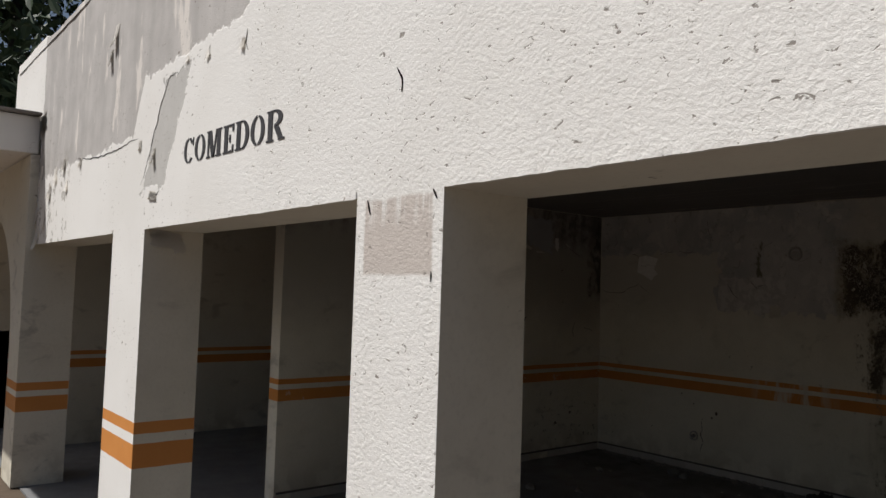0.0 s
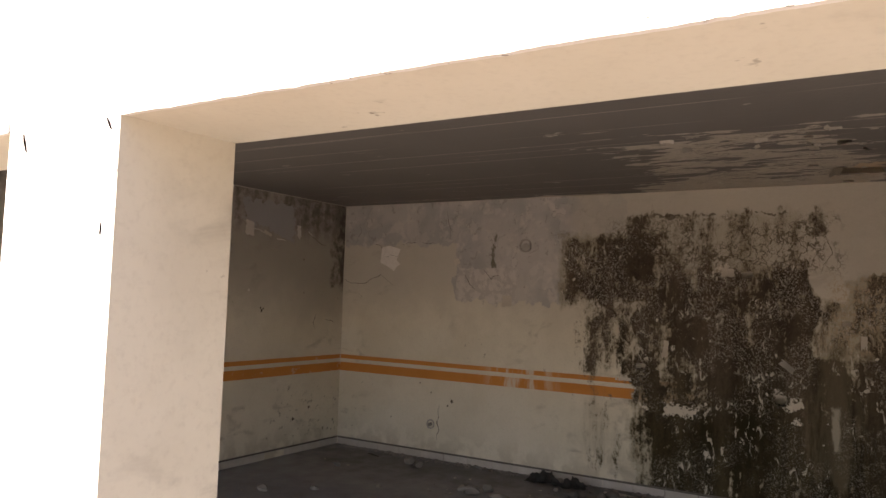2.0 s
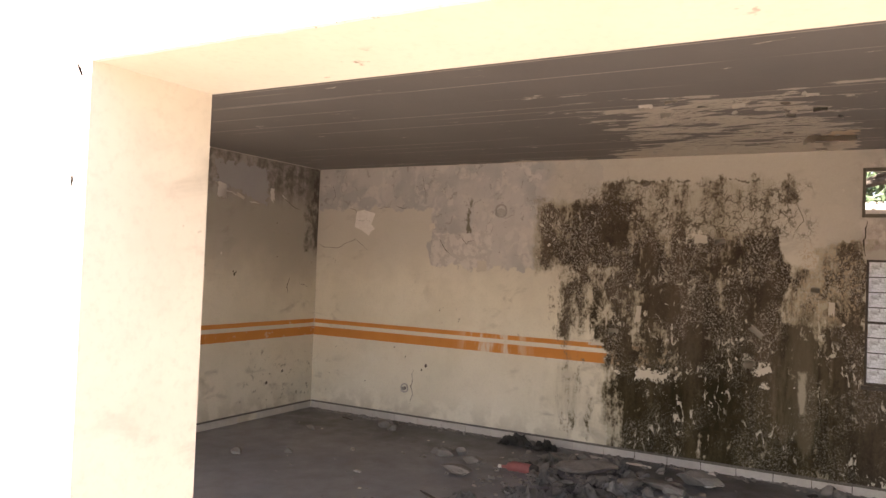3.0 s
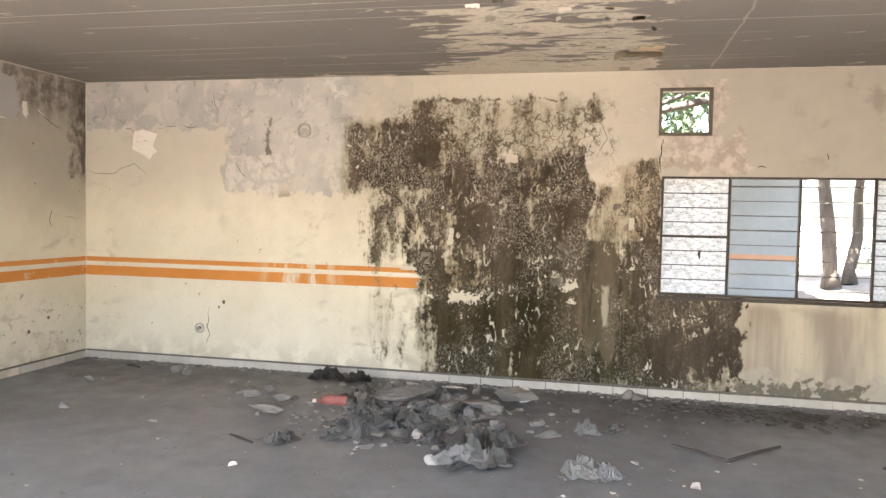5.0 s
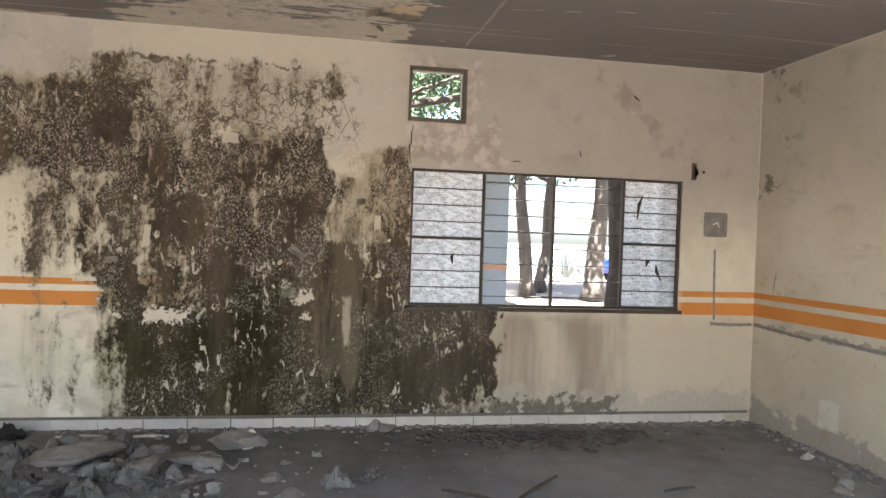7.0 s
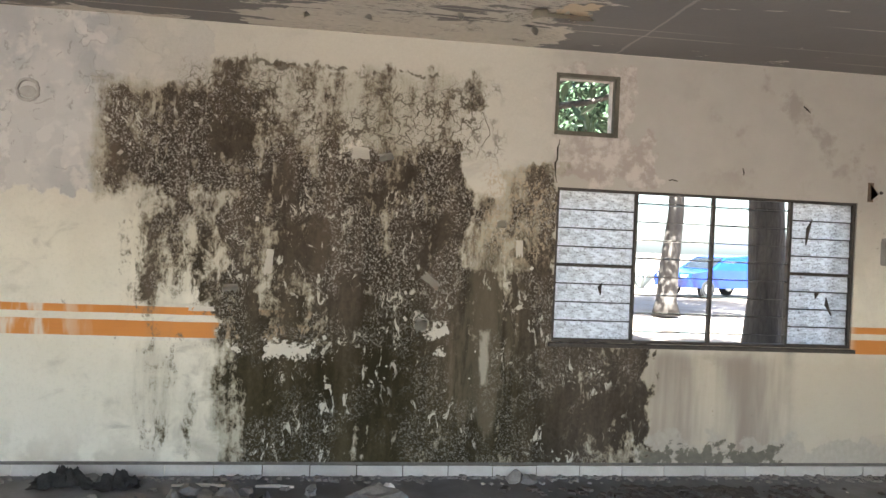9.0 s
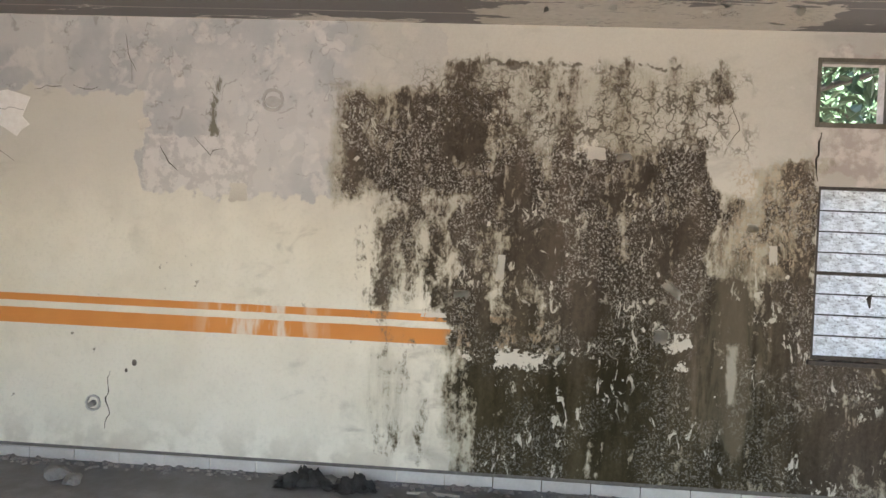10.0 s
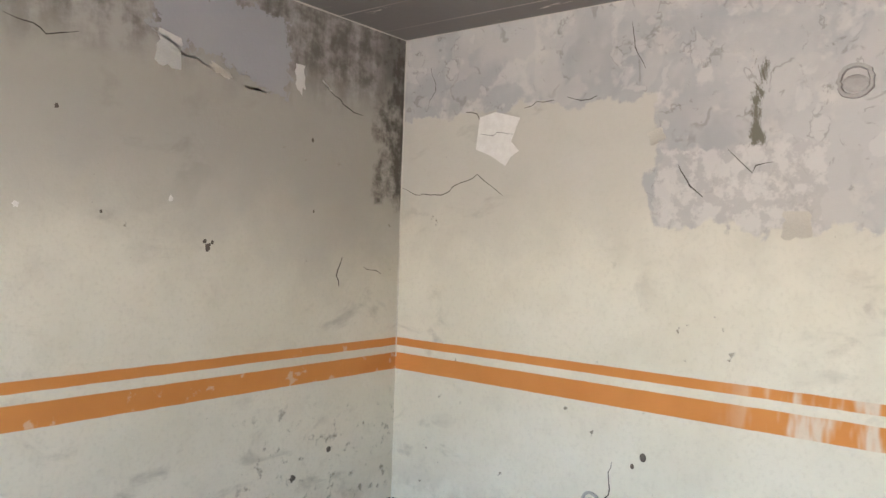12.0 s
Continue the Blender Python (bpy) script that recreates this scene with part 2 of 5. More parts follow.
    brown = m.mix(olive, (0.105, 0.084, 0.062), (0.078, 0.062, 0.033))
    black = m.mix(olive, (0.036, 0.028, 0.020), (0.020, 0.016, 0.007))
    c = m.mix(thin * 0.85, c, m.mix(md, brown, (0.22, 0.19, 0.135)))
    c = m.mix(thick, c, m.mix(m.step(0.40, 0.66, wide * 0.4 + st * 0.35 + sp * 0.25), black, brown))
    # pale crust: fine flecks high up, larger scraps of clinging paint lower down
    inside = m.step(0.2, 0.5, dens)
    fleck = m.step(0.53, 0.57, m.noise(82, 6, 0.78, stretch=(1, 1, 0.9), shift=87, bend=0.15)) * inside * m.step(0.44, 0.58, m.noise(3.4, 4, 0.6, shift=107) + m.step(1.35, 1.75, z) * 0.06)
    fleck = fleck * (m.step(0.7, 1.5, z + (big - 0.5) * 1.0) * 0.55 + 0.45)
    c = m.mix(fleck * 0.8, c, m.mix(sp, (0.33, 0.31, 0.27), (0.60, 0.57, 0.51)))
    scrap = m.step(0.58, 0.60, m.noise(15, 8, 0.72, stretch=(1, 1, 0.55), shift=57, bend=1.0)) * inside * m.step(0.45, 0.55, m.noise(2.3, 3, shift=67))
    c = m.mix(scrap * 0.9, c, m.mix(sp, (0.44, 0.41, 0.33), (0.68, 0.645, 0.56)))
    tan = area(0.98, 1.42, 1.35, 1.97, 0.06) * m.step(0.50, 0.56, sp) * 0.75
    c = m.mix(tan, c, m.mix(md0, (0.34, 0.27, 0.18), (0.54, 0.46, 0.34)))
    wash = m.step(-0.03, 0.06, m.box(u, z, 1.22, 1.54, 0.30, 1.46) + (st - 0.5) * 0.5 + (md - 0.5) * 0.15)
    c = m.mix(wash * 0.40, c, m.mix(st, (0.10, 0.085, 0.055), (0.26, 0.225, 0.165)))
    smear = m.step(0.0, 0.03, m.box(u, z, 1.335, 1.425, 0.55, 0.93) - 0.012 + (st - 0.5) * 0.12 + (md - 0.5) * 0.10)
    c = m.mix(smear * 0.7, c, (0.46, 0.42, 0.34))
    row = m.mx(m.box(u, z, 2.41, 2.74, 0.705, 0.835), m.mx(m.box(u, z, 1.64, 1.76, 0.85, 0.98), m.box(u, z, 1.62, 1.72, 0.75, 0.82)))
    row = m.mx(row, m.mx(m.box(u, z, 2.84, 2.95, 0.74, 0.80), m.box(u, z, 2.19, 2.33, 2.0, 2.08)))
    row = m.step(0.0, 0.008, row - 0.018 + (sp - 0.5) * 0.20 + (m.noise(19, 5, 0.65, shift=7) - 0.5) * 0.22)
    c = m.mix(row * 0.9, c, m.mix(sp, (0.58, 0.54, 0.46), (0.72, 0.68, 0.59)))
    scrap = m.mx(scrap, m.mx(row, fleck * 0.6))
    # cracks in the plaster above the mould
    lace = m.mx(m.step(0.085, 0.03, m.cells(9.5, warp=0.17, shift=2)), m.step(0.06, 0.02, m.cells(19, warp=0.09, shift=5)) * 0.7)
    zone = m.step(-0.04, 0.12, m.box(u, z, 1.30, 3.30, 1.98, 2.50) + e * 0.25)
    dirt = m.step(0.42, 0.56, m.noise(5, 4, 0.6, stretch=(1, 1, 0.6), shift=71) + m.step(2.5, 2.0, z) * 0.08)
    crk = lace * zone * dirt * m.step(0.36, 0.46, sp)
    c = m.mix(crk * 0.85, c, (0.085, 0.068, 0.046))
    ledge = m.step(0.018, 0.006, m.math("ABSOLUTE", z - 2.50 - (m.noise(5, 3, shift=33) - 0.5) * 0.16 - (md - 0.5) * 0.10)) * m.step(1.35, 1.5, u) * m.step(3.0, 2.8, u) * m.step(0.49, 0.53, m.noise(7, 3, shift=37))
    c = m.mix(ledge * 0.8, c, (0.08, 0.065, 0.045))
    # green run below the old lamp outlet
    gr = m.step(0.0, 0.03, m.box(u, z, 4.45, 4.51, 2.02, 2.40) - 0.02 + (md - 0.45) * 0.3)
    c = m.mix(gr * 0.85, c, (0.12, 0.11, 0.07))
    h = h * 0.4 + scrap * 0.5 + thick * (sp - 0.3) * 0.3 - crk * 0.8 - bare * 0.25 + pale * 0.1
    return m.done(c, 0.85, h, 0.55, 0.012, spec=0.2)


def left_wall_material():
    m = Mat("stained_wall_paint")
    u, z = m.x, m.z
    c, h, n1, n2, n3 = aged(m, 0.9)
    md = m.noise(12, 6, 0.66, shift=37)
    e = (n2 - 0.5) * 0.4 + (md - 0.5) * 0.2
    # greyer upwards, reaching lower towards the back corner
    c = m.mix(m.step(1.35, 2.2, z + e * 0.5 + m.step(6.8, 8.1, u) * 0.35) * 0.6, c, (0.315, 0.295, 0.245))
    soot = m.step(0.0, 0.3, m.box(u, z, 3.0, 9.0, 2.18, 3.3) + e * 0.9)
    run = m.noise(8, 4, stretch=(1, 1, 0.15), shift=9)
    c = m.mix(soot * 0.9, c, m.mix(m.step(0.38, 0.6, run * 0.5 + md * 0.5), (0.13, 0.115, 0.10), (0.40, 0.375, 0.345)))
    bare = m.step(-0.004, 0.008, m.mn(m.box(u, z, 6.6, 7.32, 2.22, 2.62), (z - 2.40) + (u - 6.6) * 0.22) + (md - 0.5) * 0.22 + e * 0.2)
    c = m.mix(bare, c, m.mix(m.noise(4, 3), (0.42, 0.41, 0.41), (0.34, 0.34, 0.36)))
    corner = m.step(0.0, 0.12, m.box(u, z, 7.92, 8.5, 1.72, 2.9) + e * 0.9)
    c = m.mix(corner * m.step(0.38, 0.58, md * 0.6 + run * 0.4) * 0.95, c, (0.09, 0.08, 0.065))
    damp = m.step(0.0, 0.2, m.box(u, z, 7.0, 8.3, 0.0, 0.75) + e * 0.9) * m.step(0.56, 0.68, md)
    c = m.mix(damp * 0.75, c, (0.14, 0.13, 0.09))
    c = stripes(m, c, 1.0 - m.step(0.62, 0.7, m.noise(16, 4, shift=3)) * 0.4)
    return m.done(c, 0.85, h - bare * 0.4, 0.45, 0.01, spec=0.2)


def right_wall_material():
    m = Mat("chipped_wall_paint")
    u, z = m.x, m.z
    c, h, n1, n2, n3 = aged(m, 0.8)
    c = m.mix(m.step(0.3, 0.7, n1) * 0.25 + 0.35, c, m.mix(n2, (0.36, 0.31, 0.235), (0.46, 0.41, 0.32)))
    nook = m.step(0.55, 0.63, m.noise(6, 5, 0.65, shift=171)) * m.step(7.5, 8.1, u) * m.step(1.1, 1.8, z)
    c = m.mix(nook * 0.8, c, (0.10, 0.085, 0.065))
    md = m.noise(8, 5, 0.62, shift=37)
    e = (n2 - 0.5) * 0.4 + (md - 0.5) * 0.2
    c = stripes(m, c, 1.0)
    chase = m.step(0.0, 0.008, m.box(u, z, 2.0, 8.3, 0.735, 0.79) + (md - 0.55) * 0.16)
    low = m.step(0.0, 0.03, m.box(u, z, 2.0, 8.3, -0.3, 0.17) + e * 1.3)
    spot = m.step(0.0, 0.02, m.mx(m.box(u, z, 7.2, 7.42, 0.15, 0.36), m.box(u, z, 6.5, 6.72, 0.15, 0.3)) + e * 0.15)
    c = m.mix(m.mx(chase, low) * 0.9, c, m.mix(n3, (0.26, 0.24, 0.21), (0.42, 0.39, 0.34)))
    c = m.mix(spot * 0.8, c, (0.62, 0.60, 0.55))
    blot = m.step(0.60, 0.7, m.noise(4, 5, 0.6, shift=77)) * m.step(1.7, 1.0, z)
    c = m.mix(blot * 0.35, c, (0.36, 0.28, 0.17))
    return m.done(c, 0.85, h - chase * 0.5 - low * 0.3, 0.5, 0.012, spec=0.2)


def jamb_material(name="cream_jamb_paint", levels=None):
    m = Mat(name)
    c, h, n1, n2, n3 = aged(m, 0.25)
    c = stripes(m, c, 1.0, ST=levels or ST)
    return m.done(c, 0.75, h, 0.3, 0.006, spec=0.3)


def facade_material():
    m = Mat("white_stucco")
    u, z = m.y, m.z
    n1, n2, n3 = m.noise(1.2, 5), m.noise(6, 5, shift=4), m.noise(30, 5, 0.6, shift=8)
    c = m.mix(m.step(0.35, 0.65, n1), (0.795, 0.785, 0.765), (0.755, 0.742, 0.718))
    c = m.mix(m.step(0.6, 0.72, n3) * 0.15, c, (0.55, 0.52, 0.48))
    md = m.noise(10, 5, 0.6, shift=37)
    e = (n2 - 0.5) * 0.32 + (md - 0.5) * 0.12
    edge = m.step(5.2, 5.42, u) * 0.33 + m.step(4.0, 3.2, u) * -0.5
    cem = m.step(-0.006, 0.01, m.mn(m.mn(z - 2.97 + edge, 8.02 - u), u - 2.9) + e * 0.55 + (n3 - 0.5) * 0.06)
    run = m.noise(6, 4, stretch=(1, 1, 0.1), shift=9)
    cc = m.mix(m.step(0.15, 0.85, run * 0.5 + n2 * 0.5), (0.37, 0.355, 0.345), (0.55, 0.53, 0.515))
    cc = m.mix(m.step(0.58, 0.66, m.noise(5, 5, 0.62, stretch=(1, 1, 0.3), shift=19)) * 0.85, cc, (0.72, 0.68, 0.64))
    c = m.mix(cem, c, cc)
    slant = u - 4.84 - (2.58 - z) * 0.55
    pat = m.step(-0.004, 0.006, m.mn(0.19 - m.math("ABSOLUTE", slant), m.mn(z - 2.31, 2.9 - z)) + e * 0.6 + (md - 0.5) * 0.14 + (n3 - 0.5) * 0.05)
    c = m.mix(pat, c, m.mix(md, (0.46, 0.45, 0.435), (0.55, 0.54, 0.52)))
    col = m.step(-0.004, 0.012, m.box(u, z, 2.49, 2.855, 1.82, 2.07) + e * 0.07)
    drip = m.step(0.5, 0.62, m.noise(24, 3, stretch=(1, 1, 0.06), shift=13)) * m.step(1.95, 2.05, z)
    c = m.mix(col * (1.0 - drip * 0.8), c, m.mix(n2, (0.50, 0.45, 0.42), (0.60, 0.55, 0.51)))
    ragged = m.step(0.56, 0.60, m.noise(12, 5, 0.7, shift=63)) * m.step(-0.02, 0.1, m.box(u, z, 6.9, 8.4, 2.0, 2.85))
    c = m.mix(ragged * 0.9, c, (0.42, 0.40, 0.37))
    c = stripes(m, c, 1.0, ST=ST_OUT)
    # pits are coloured dark too, standing in for the shade inside them
    pits = m.step(0.625, 0.675, m.noise(30, 4, 0.62, stretch=(1, 1, 1.7), shift=51, bend=0.6)) * m.step(0.42, 0.6, m.noise(1.6, 3, shift=81) + m.step(4.2, 2.2, u) * 0.12)
    c = m.mix(pits * 0.85, c, (0.24, 0.215, 0.19))
    swirl = m.noise(60, 5, 0.66, stretch=(1, 1, 1.35), shift=5, bend=0.35)
    coarse = m.step(4.6, 3.2, u) * 0.75 + 0.25
    h = (swirl * 0.55 + n3 * 0.35 + m.noise(70, 3, 0.6) * 0.2 - pits * 0.35) * coarse - m.mx(cem, pat) * 0.55 - ragged * 0.4
    return m.done(c, 0.9, h, 0.55, 0.012, spec=0.15)


def ceiling_material():
    m = Mat("sooty_concrete_ceiling")
    n1, n2, n3 = m.noise(1.2, 5), m.noise(6, 5, shift=4), m.noise(26, 4, shift=8)
    c = m.mix(n1, (0.225, 0.207, 0.192), (0.165, 0.151, 0.141))
    # pale seams left by the shuttering boards, running along the room
    wob = (m.noise(0.7, 2, stretch=(1, 0.4, 1), shift=2) - 0.5) * 0.05
    seam = m.math("ABSOLUTE", m.fract((m.x + wob) / 0.34) - 0.5)
    seam2 = m.math("ABSOLUTE", m.fract((m.x + wob * 1.4 + 0.11) / 0.21) - 0.5)
    on = m.step(0.47, 0.55, m.noise(1.4, 3, stretch=(3.0, 0.22, 1), shift=12))
    on2 = m.step(0.56, 0.62, m.noise(1.6, 3, stretch=(4, 0.2, 1), shift=33))
    line = m.mx(m.step(0.022, 0.008, seam) * on, m.step(0.03, 0.01, seam2) * on2)
    c = m.mix(line * 0.9, c, (0.46, 0.41, 0.35))
    # the stretch where the skim has fallen away
    lam = m.noise(2.5, 6, 0.62, stretch=(3.3, 0.75, 1), shift=7, bend=0.7)
    zone = m.box(m.y, m.x, 0.98, 2.7, 5.9, 8.3) + (n2 - 0.5) * 0.7
    edge = m.mx(m.box(m.y, m.x, 1.0, 3.0, 7.75, 8.4), m.box(m.y, m.x, 3.2, 4.7, 8.0, 8.4)) + (n2 - 0.5) * 0.3
    peel = lam - 0.10 + m.step(-0.2, 0.40, zone) * 0.215 + m.step(-0.05, 0.12, edge) * 0.17
    bare = m.step(0.555, 0.575, peel)
    deep = m.step(0.572, 0.59, peel + (n3 - 0.5) * 0.10)
    slit = m.mx(m.step(0.012, 0.004, m.math("ABSOLUTE", lam - 0.54)), m.step(0.012, 0.004, m.math("ABSOLUTE", lam - 0.60))) * m.step(0.42, 0.55, n2) * m.step(0.0, 0.4, zone)
    c = m.mix(bare * 0.8, c, m.mix(n3, (0.28, 0.25, 0.215), (0.38, 0.34, 0.29)))
    c = m.mix(deep * 0.9, c, m.mix(n3, (0.50, 0.445, 0.365), (0.66, 0.60, 0.51)))
    c = m.mix(slit * 0.7, c, (0.10, 0.085, 0.07))
    blob = m.step(0.0, 0.012, m.box(m.y, m.x, 1.0, 1.22, 7.28, 7.52) - 0.03 + (m.noise(11, 4, shift=15) - 0.5) * 0.22)
    c = m.mix(blob * 0.9, c, (0.66, 0.52, 0.36))
    crack = m.step(0.012, 0.004, m.math("ABSOLUTE", m.y - 0.6 + (m.noise(3, 3, shift=9) - 0.5) * 0.12))
    c = m.mix(crack * 0.6, c, (0.40, 0.36, 0.31))
    return m.done(c, 0.75, n3 * 0.4 - bare * 0.5 + line * 0.3 + n2 * 0.2, 0.5, 0.012, spec=0.3)


def floor_material():
    m = Mat("dusty_concrete_floor")
    n1, n2, n3 = m.noise(0.9, 5), m.noise(5, 6, 0.6, shift=4), m.noise(40, 4, shift=8)
    c = m.mix(m.step(0.35, 0.65, n1), (0.235, 0.236, 0.242), (0.185, 0.188, 0.195))
    c = m.mix(m.step(0.5, 0.7, n2) * 0.5, c, (0.21, 0.195, 0.18))
    c = m.mix(m.step(0.62, 0.7, n3) * 0.4, c, (0.07, 0.065, 0.06))
    dirt = m.step(6.9, 7.95, m.x + (n1 - 0.5) * 1.2 + (n2 - 0.5) * 0.7)
    c = m.mix(dirt * 0.6, c, (0.085, 0.078, 0.072))
    return m.done(c, m.step(0.2, 0.8, n2) * 0.3 + 0.4, n2 * 0.4 + n3 * 0.6, 0.35, 0.008, spec=0.4)


def yard_material():
    m = Mat("dry_earth")
    n1, n2, n3 = m.noise(0.25, 5), m.noise(2.5, 6, 0.6, shift=4), m.noise(22, 4, shift=8)
    c = m.mix(m.step(0.35, 0.65, n1), (0.16, 0.13, 0.105), (0.22, 0.185, 0.155))
    c = m.mix(m.step(0.5, 0.68, n2) * 0.55, c, (0.12, 0.09, 0.065))
    c = m.mix(m.step(0.6, 0.7, n3) * 0.4, c, (0.07, 0.055, 0.04))
    return m.done(c, 0.95, n2 + n3, 0.5, 0.03, spec=0.1)


def frosted_material():
    m = Mat("frosted_glass")
    nt = m.nt
    n1, n2 = m.noise(22, 5, 0.7, stretch=(1, 0.6, 1.5)), m.noise(75, 3, shift=4)
    dirt = m.step(0.40, 0.66, n1) * 0.42 + m.step(0.5, 0.62, m.noise(24, 4, 0.6, stretch=(1, 1, 3), shift=19)) * 0.25 + m.step(0.56, 0.64, n2) * 0.35 + m.step(0.64, 0.7, m.noise(30, 4, 0.7, shift=9)) * 0.6
    tr, gl, mx = nt.nodes.new("ShaderNodeBsdfTranslucent"), nt.nodes.new("ShaderNodeBsdfGlossy"), nt.nodes.new("ShaderNodeMixShader")
    m.put(tr.inputs["Color"], m.mix(dirt, (0.88, 0.90, 0.92), (0.16, 0.15, 0.14)))
    gl.inputs["Roughness"].default_value = 0.25
    bp = nt.nodes.new("ShaderNodeBump")
    bp.inputs["Strength"].default_value, bp.inputs["Distance"].default_value = 0.6, 0.004
    m.put(bp.inputs["Height"], n2)
    nt.links.new(bp.outputs[0], tr.inputs["Normal"])
    nt.links.new(bp.outputs[0], gl.inputs["Normal"])
    mx.inputs[0].default_value = 0.06
    nt.links.new(tr.outputs[0], mx.inputs[1])
    nt.links.new(gl.outputs[0], mx.inputs[2])
    nt.links.new(mx.outputs[0], nt.nodes["Material Output"].inputs["Surface"])
    return m.mat


def glass_material(name, tint=(0.86, 0.93, 0.92), rough=0.02):
    m = Mat(name)
    b = m.bsdf
    b.inputs["Transmission Weight"].default_value = 1.0
    b.inputs["Roughness"].default_value = rough
    b.inputs["Base Color"].default_value = (*tint, 1)
    return m.mat


M_BACK, M_LEFT, M_RIGHT, M_JAMB = back_wall_material(), left_wall_material(), right_wall_material(), jamb_material()
M_PIER, M_ARCH = jamb_material("cream_pier_paint", ST_OUT), jamb_material("cream_arch_paint", ST_ARCH)
M_FACADE, M_CEIL, M_FLOOR, M_YARD = facade_material(), ceiling_material(), floor_material(), yard_material()
M_FROST, M_GLASS = frosted_material(), glass_material("clear_glass", (0.45, 0.52, 0.52))
M_STEEL = grainy("rusty_dark_steel", (0.085, 0.072, 0.062), (0.05, 0.045, 0.042), 30, 0.6, 0.4, 0.002, metal=0.3)
M_TILE = grainy("dull_white_tile", (0.60, 0.57, 0.53), (0.50, 0.47, 0.43), 9, 0.35, 0.15, 0.002, vary=0.35, spec=0.5)
M_MORTAR = grainy("grey_mortar", (0.20, 0.19, 0.18), (0.30, 0.28, 0.26), 25, 0.95, 0.6, 0.006)
M_CONC = grainy("raw_cement", (0.34, 0.32, 0.30), (0.44, 0.42, 0.39), 14, 0.95, 0.6, 0.01)
M_FLAKE = grainy("curled_paint", (0.68, 0.64, 0.56), (0.56, 0.52, 0.45), 25, 0.8, 0.3, 0.003, vary=0.3)
M_WHITE = grainy("white_paint_flake", (0.80, 0.78, 0.74), (0.70, 0.67, 0.63), 25, 0.85, 0.3, 0.003)
M_DARK = grainy("dark_grime_and_shade", (0.045, 0.038, 0.03), (0.09, 0.075, 0.06), 40, 0.95, 0.5, 0.003)
M_PAPER = grainy("grey_torn_sacking", (0.25, 0.245, 0.235), (0.15, 0.15, 0.15), 7, 0.8, 0.5, 0.01)
M_PLASTIC = grainy("pale_plastic_film", (0.40, 0.395, 0.38), (0.27, 0.275, 0.275), 9, 0.45, 0.4, 0.006, spec=0.5)
M_ROCK = grainy("broken_plaster", (0.28, 0.265, 0.245), (0.19, 0.18, 0.17), 12, 0.95, 0.7, 0.012, vary=0.3)
M_RED = grainy("faded_red_plastic", (0.34, 0.12, 0.11), (0.26, 0.09, 0.085), 10, 0.5, 0.2, 0.004)
M_RAG = grainy("black_rag", (0.055, 0.053, 0.05), (0.10, 0.096, 0.09), 14, 0.95, 0.7, 0.01)
M_WOOD = grainy("weathered_wood", (0.085, 0.075, 0.067), (0.05, 0.045, 0.04), 12, 0.85, 0.5, 0.004, stretch=(0.2, 1, 1))
M_BARK = grainy("grey_bark", (0.075, 0.065, 0.055), (0.035, 0.03, 0.026), 7, 0.95, 1.0, 0.04, stretch=(1, 1, 0.25))
M_LEAF = grainy("green_leaves", (0.024, 0.044, 0.020), (0.045, 0.072, 0.035), 1.5, 0.55, 0.0)
M_DRY = grainy("dry_leaves", (0.06, 0.055, 0.05), (0.11, 0.098, 0.085), 9, 0.9, 0.3, 0.004)
M_BLUE = grainy("pale_blue_wall_paint", (0.155, 0.180, 0.190), (0.185, 0.21, 0.22), 2, 0.85, 0.3, 0.008)
M_CAR = grainy("blue_car_paint", (0.004, 0.022, 0.16), (0.005, 0.028, 0.19), 3, 0.25, 0.0, spec=0.6)
M_TYRE = grainy("black_rubber", (0.02, 0.02, 0.02), (0.035, 0.035, 0.035), 30, 0.9, 0.2, 0.003)
M_RIM = grainy("alloy", (0.55, 0.56, 0.58), (0.48, 0.49, 0.5), 10, 0.35, 0.0, metal=0.8)
M_CARGLASS = grainy("tinted_car_glass", (0.02, 0.025, 0.03), (0.03, 0.035, 0.04), 4, 0.08, 0.0, spec=0.7)
M_HOLE = grainy("stained_cement", (0.085, 0.08, 0.062), (0.14, 0.125, 0.098), 12, 0.95, 0.7, 0.01)
M_SEAM = grainy("dark_mortar", (0.11, 0.10, 0.09), (0.17, 0.155, 0.14), 25, 0.95, 0.6, 0.005)
M_CHIP = grainy("dusty_paint_chip", (0.42, 0.40, 0.37), (0.34, 0.32, 0.30), 20, 0.9, 0.4, 0.004)
M_SPOT = grainy("brown_dirt", (0.17, 0.14, 0.11), (0.10, 0.085, 0.07), 40, 0.95, 0.5, 0.003)
M_RUST = grainy("brown_rust", (0.17, 0.115, 0.075), (0.10, 0.07, 0.05), 30, 0.8, 0.5, 0.003)
M_INK = grainy("black_stencil_paint", (0.03, 0.03, 0.035), (0.06, 0.06, 0.065), 50, 0.85, 0.4, 0.003)


# ---- mesh helpers ----
def part(name, bm, material, parent=None, label="", smooth=False):
    """Link a bmesh as one mesh object, under a thing when given."""
    me = bpy.data.meshes.new(name)
    bm.normal_update()
    bm.to_mesh(me)
    bm.free()
    for mt in material if isinstance(material, (list, tuple)) else [material]:
        me.materials.append(mt)
    if smooth:
        for p in me.polygons:
            p.use_smooth = True
    ob = new(name, me)
    if parent is not None:
        ob.parent = parent
    if label:
        tagged(ob, label)
    return ob


def thing(name, m, label, category, group=""):
    ob = new(name)
    ob.matrix_world = m
    return tagged(ob, label, category, group)


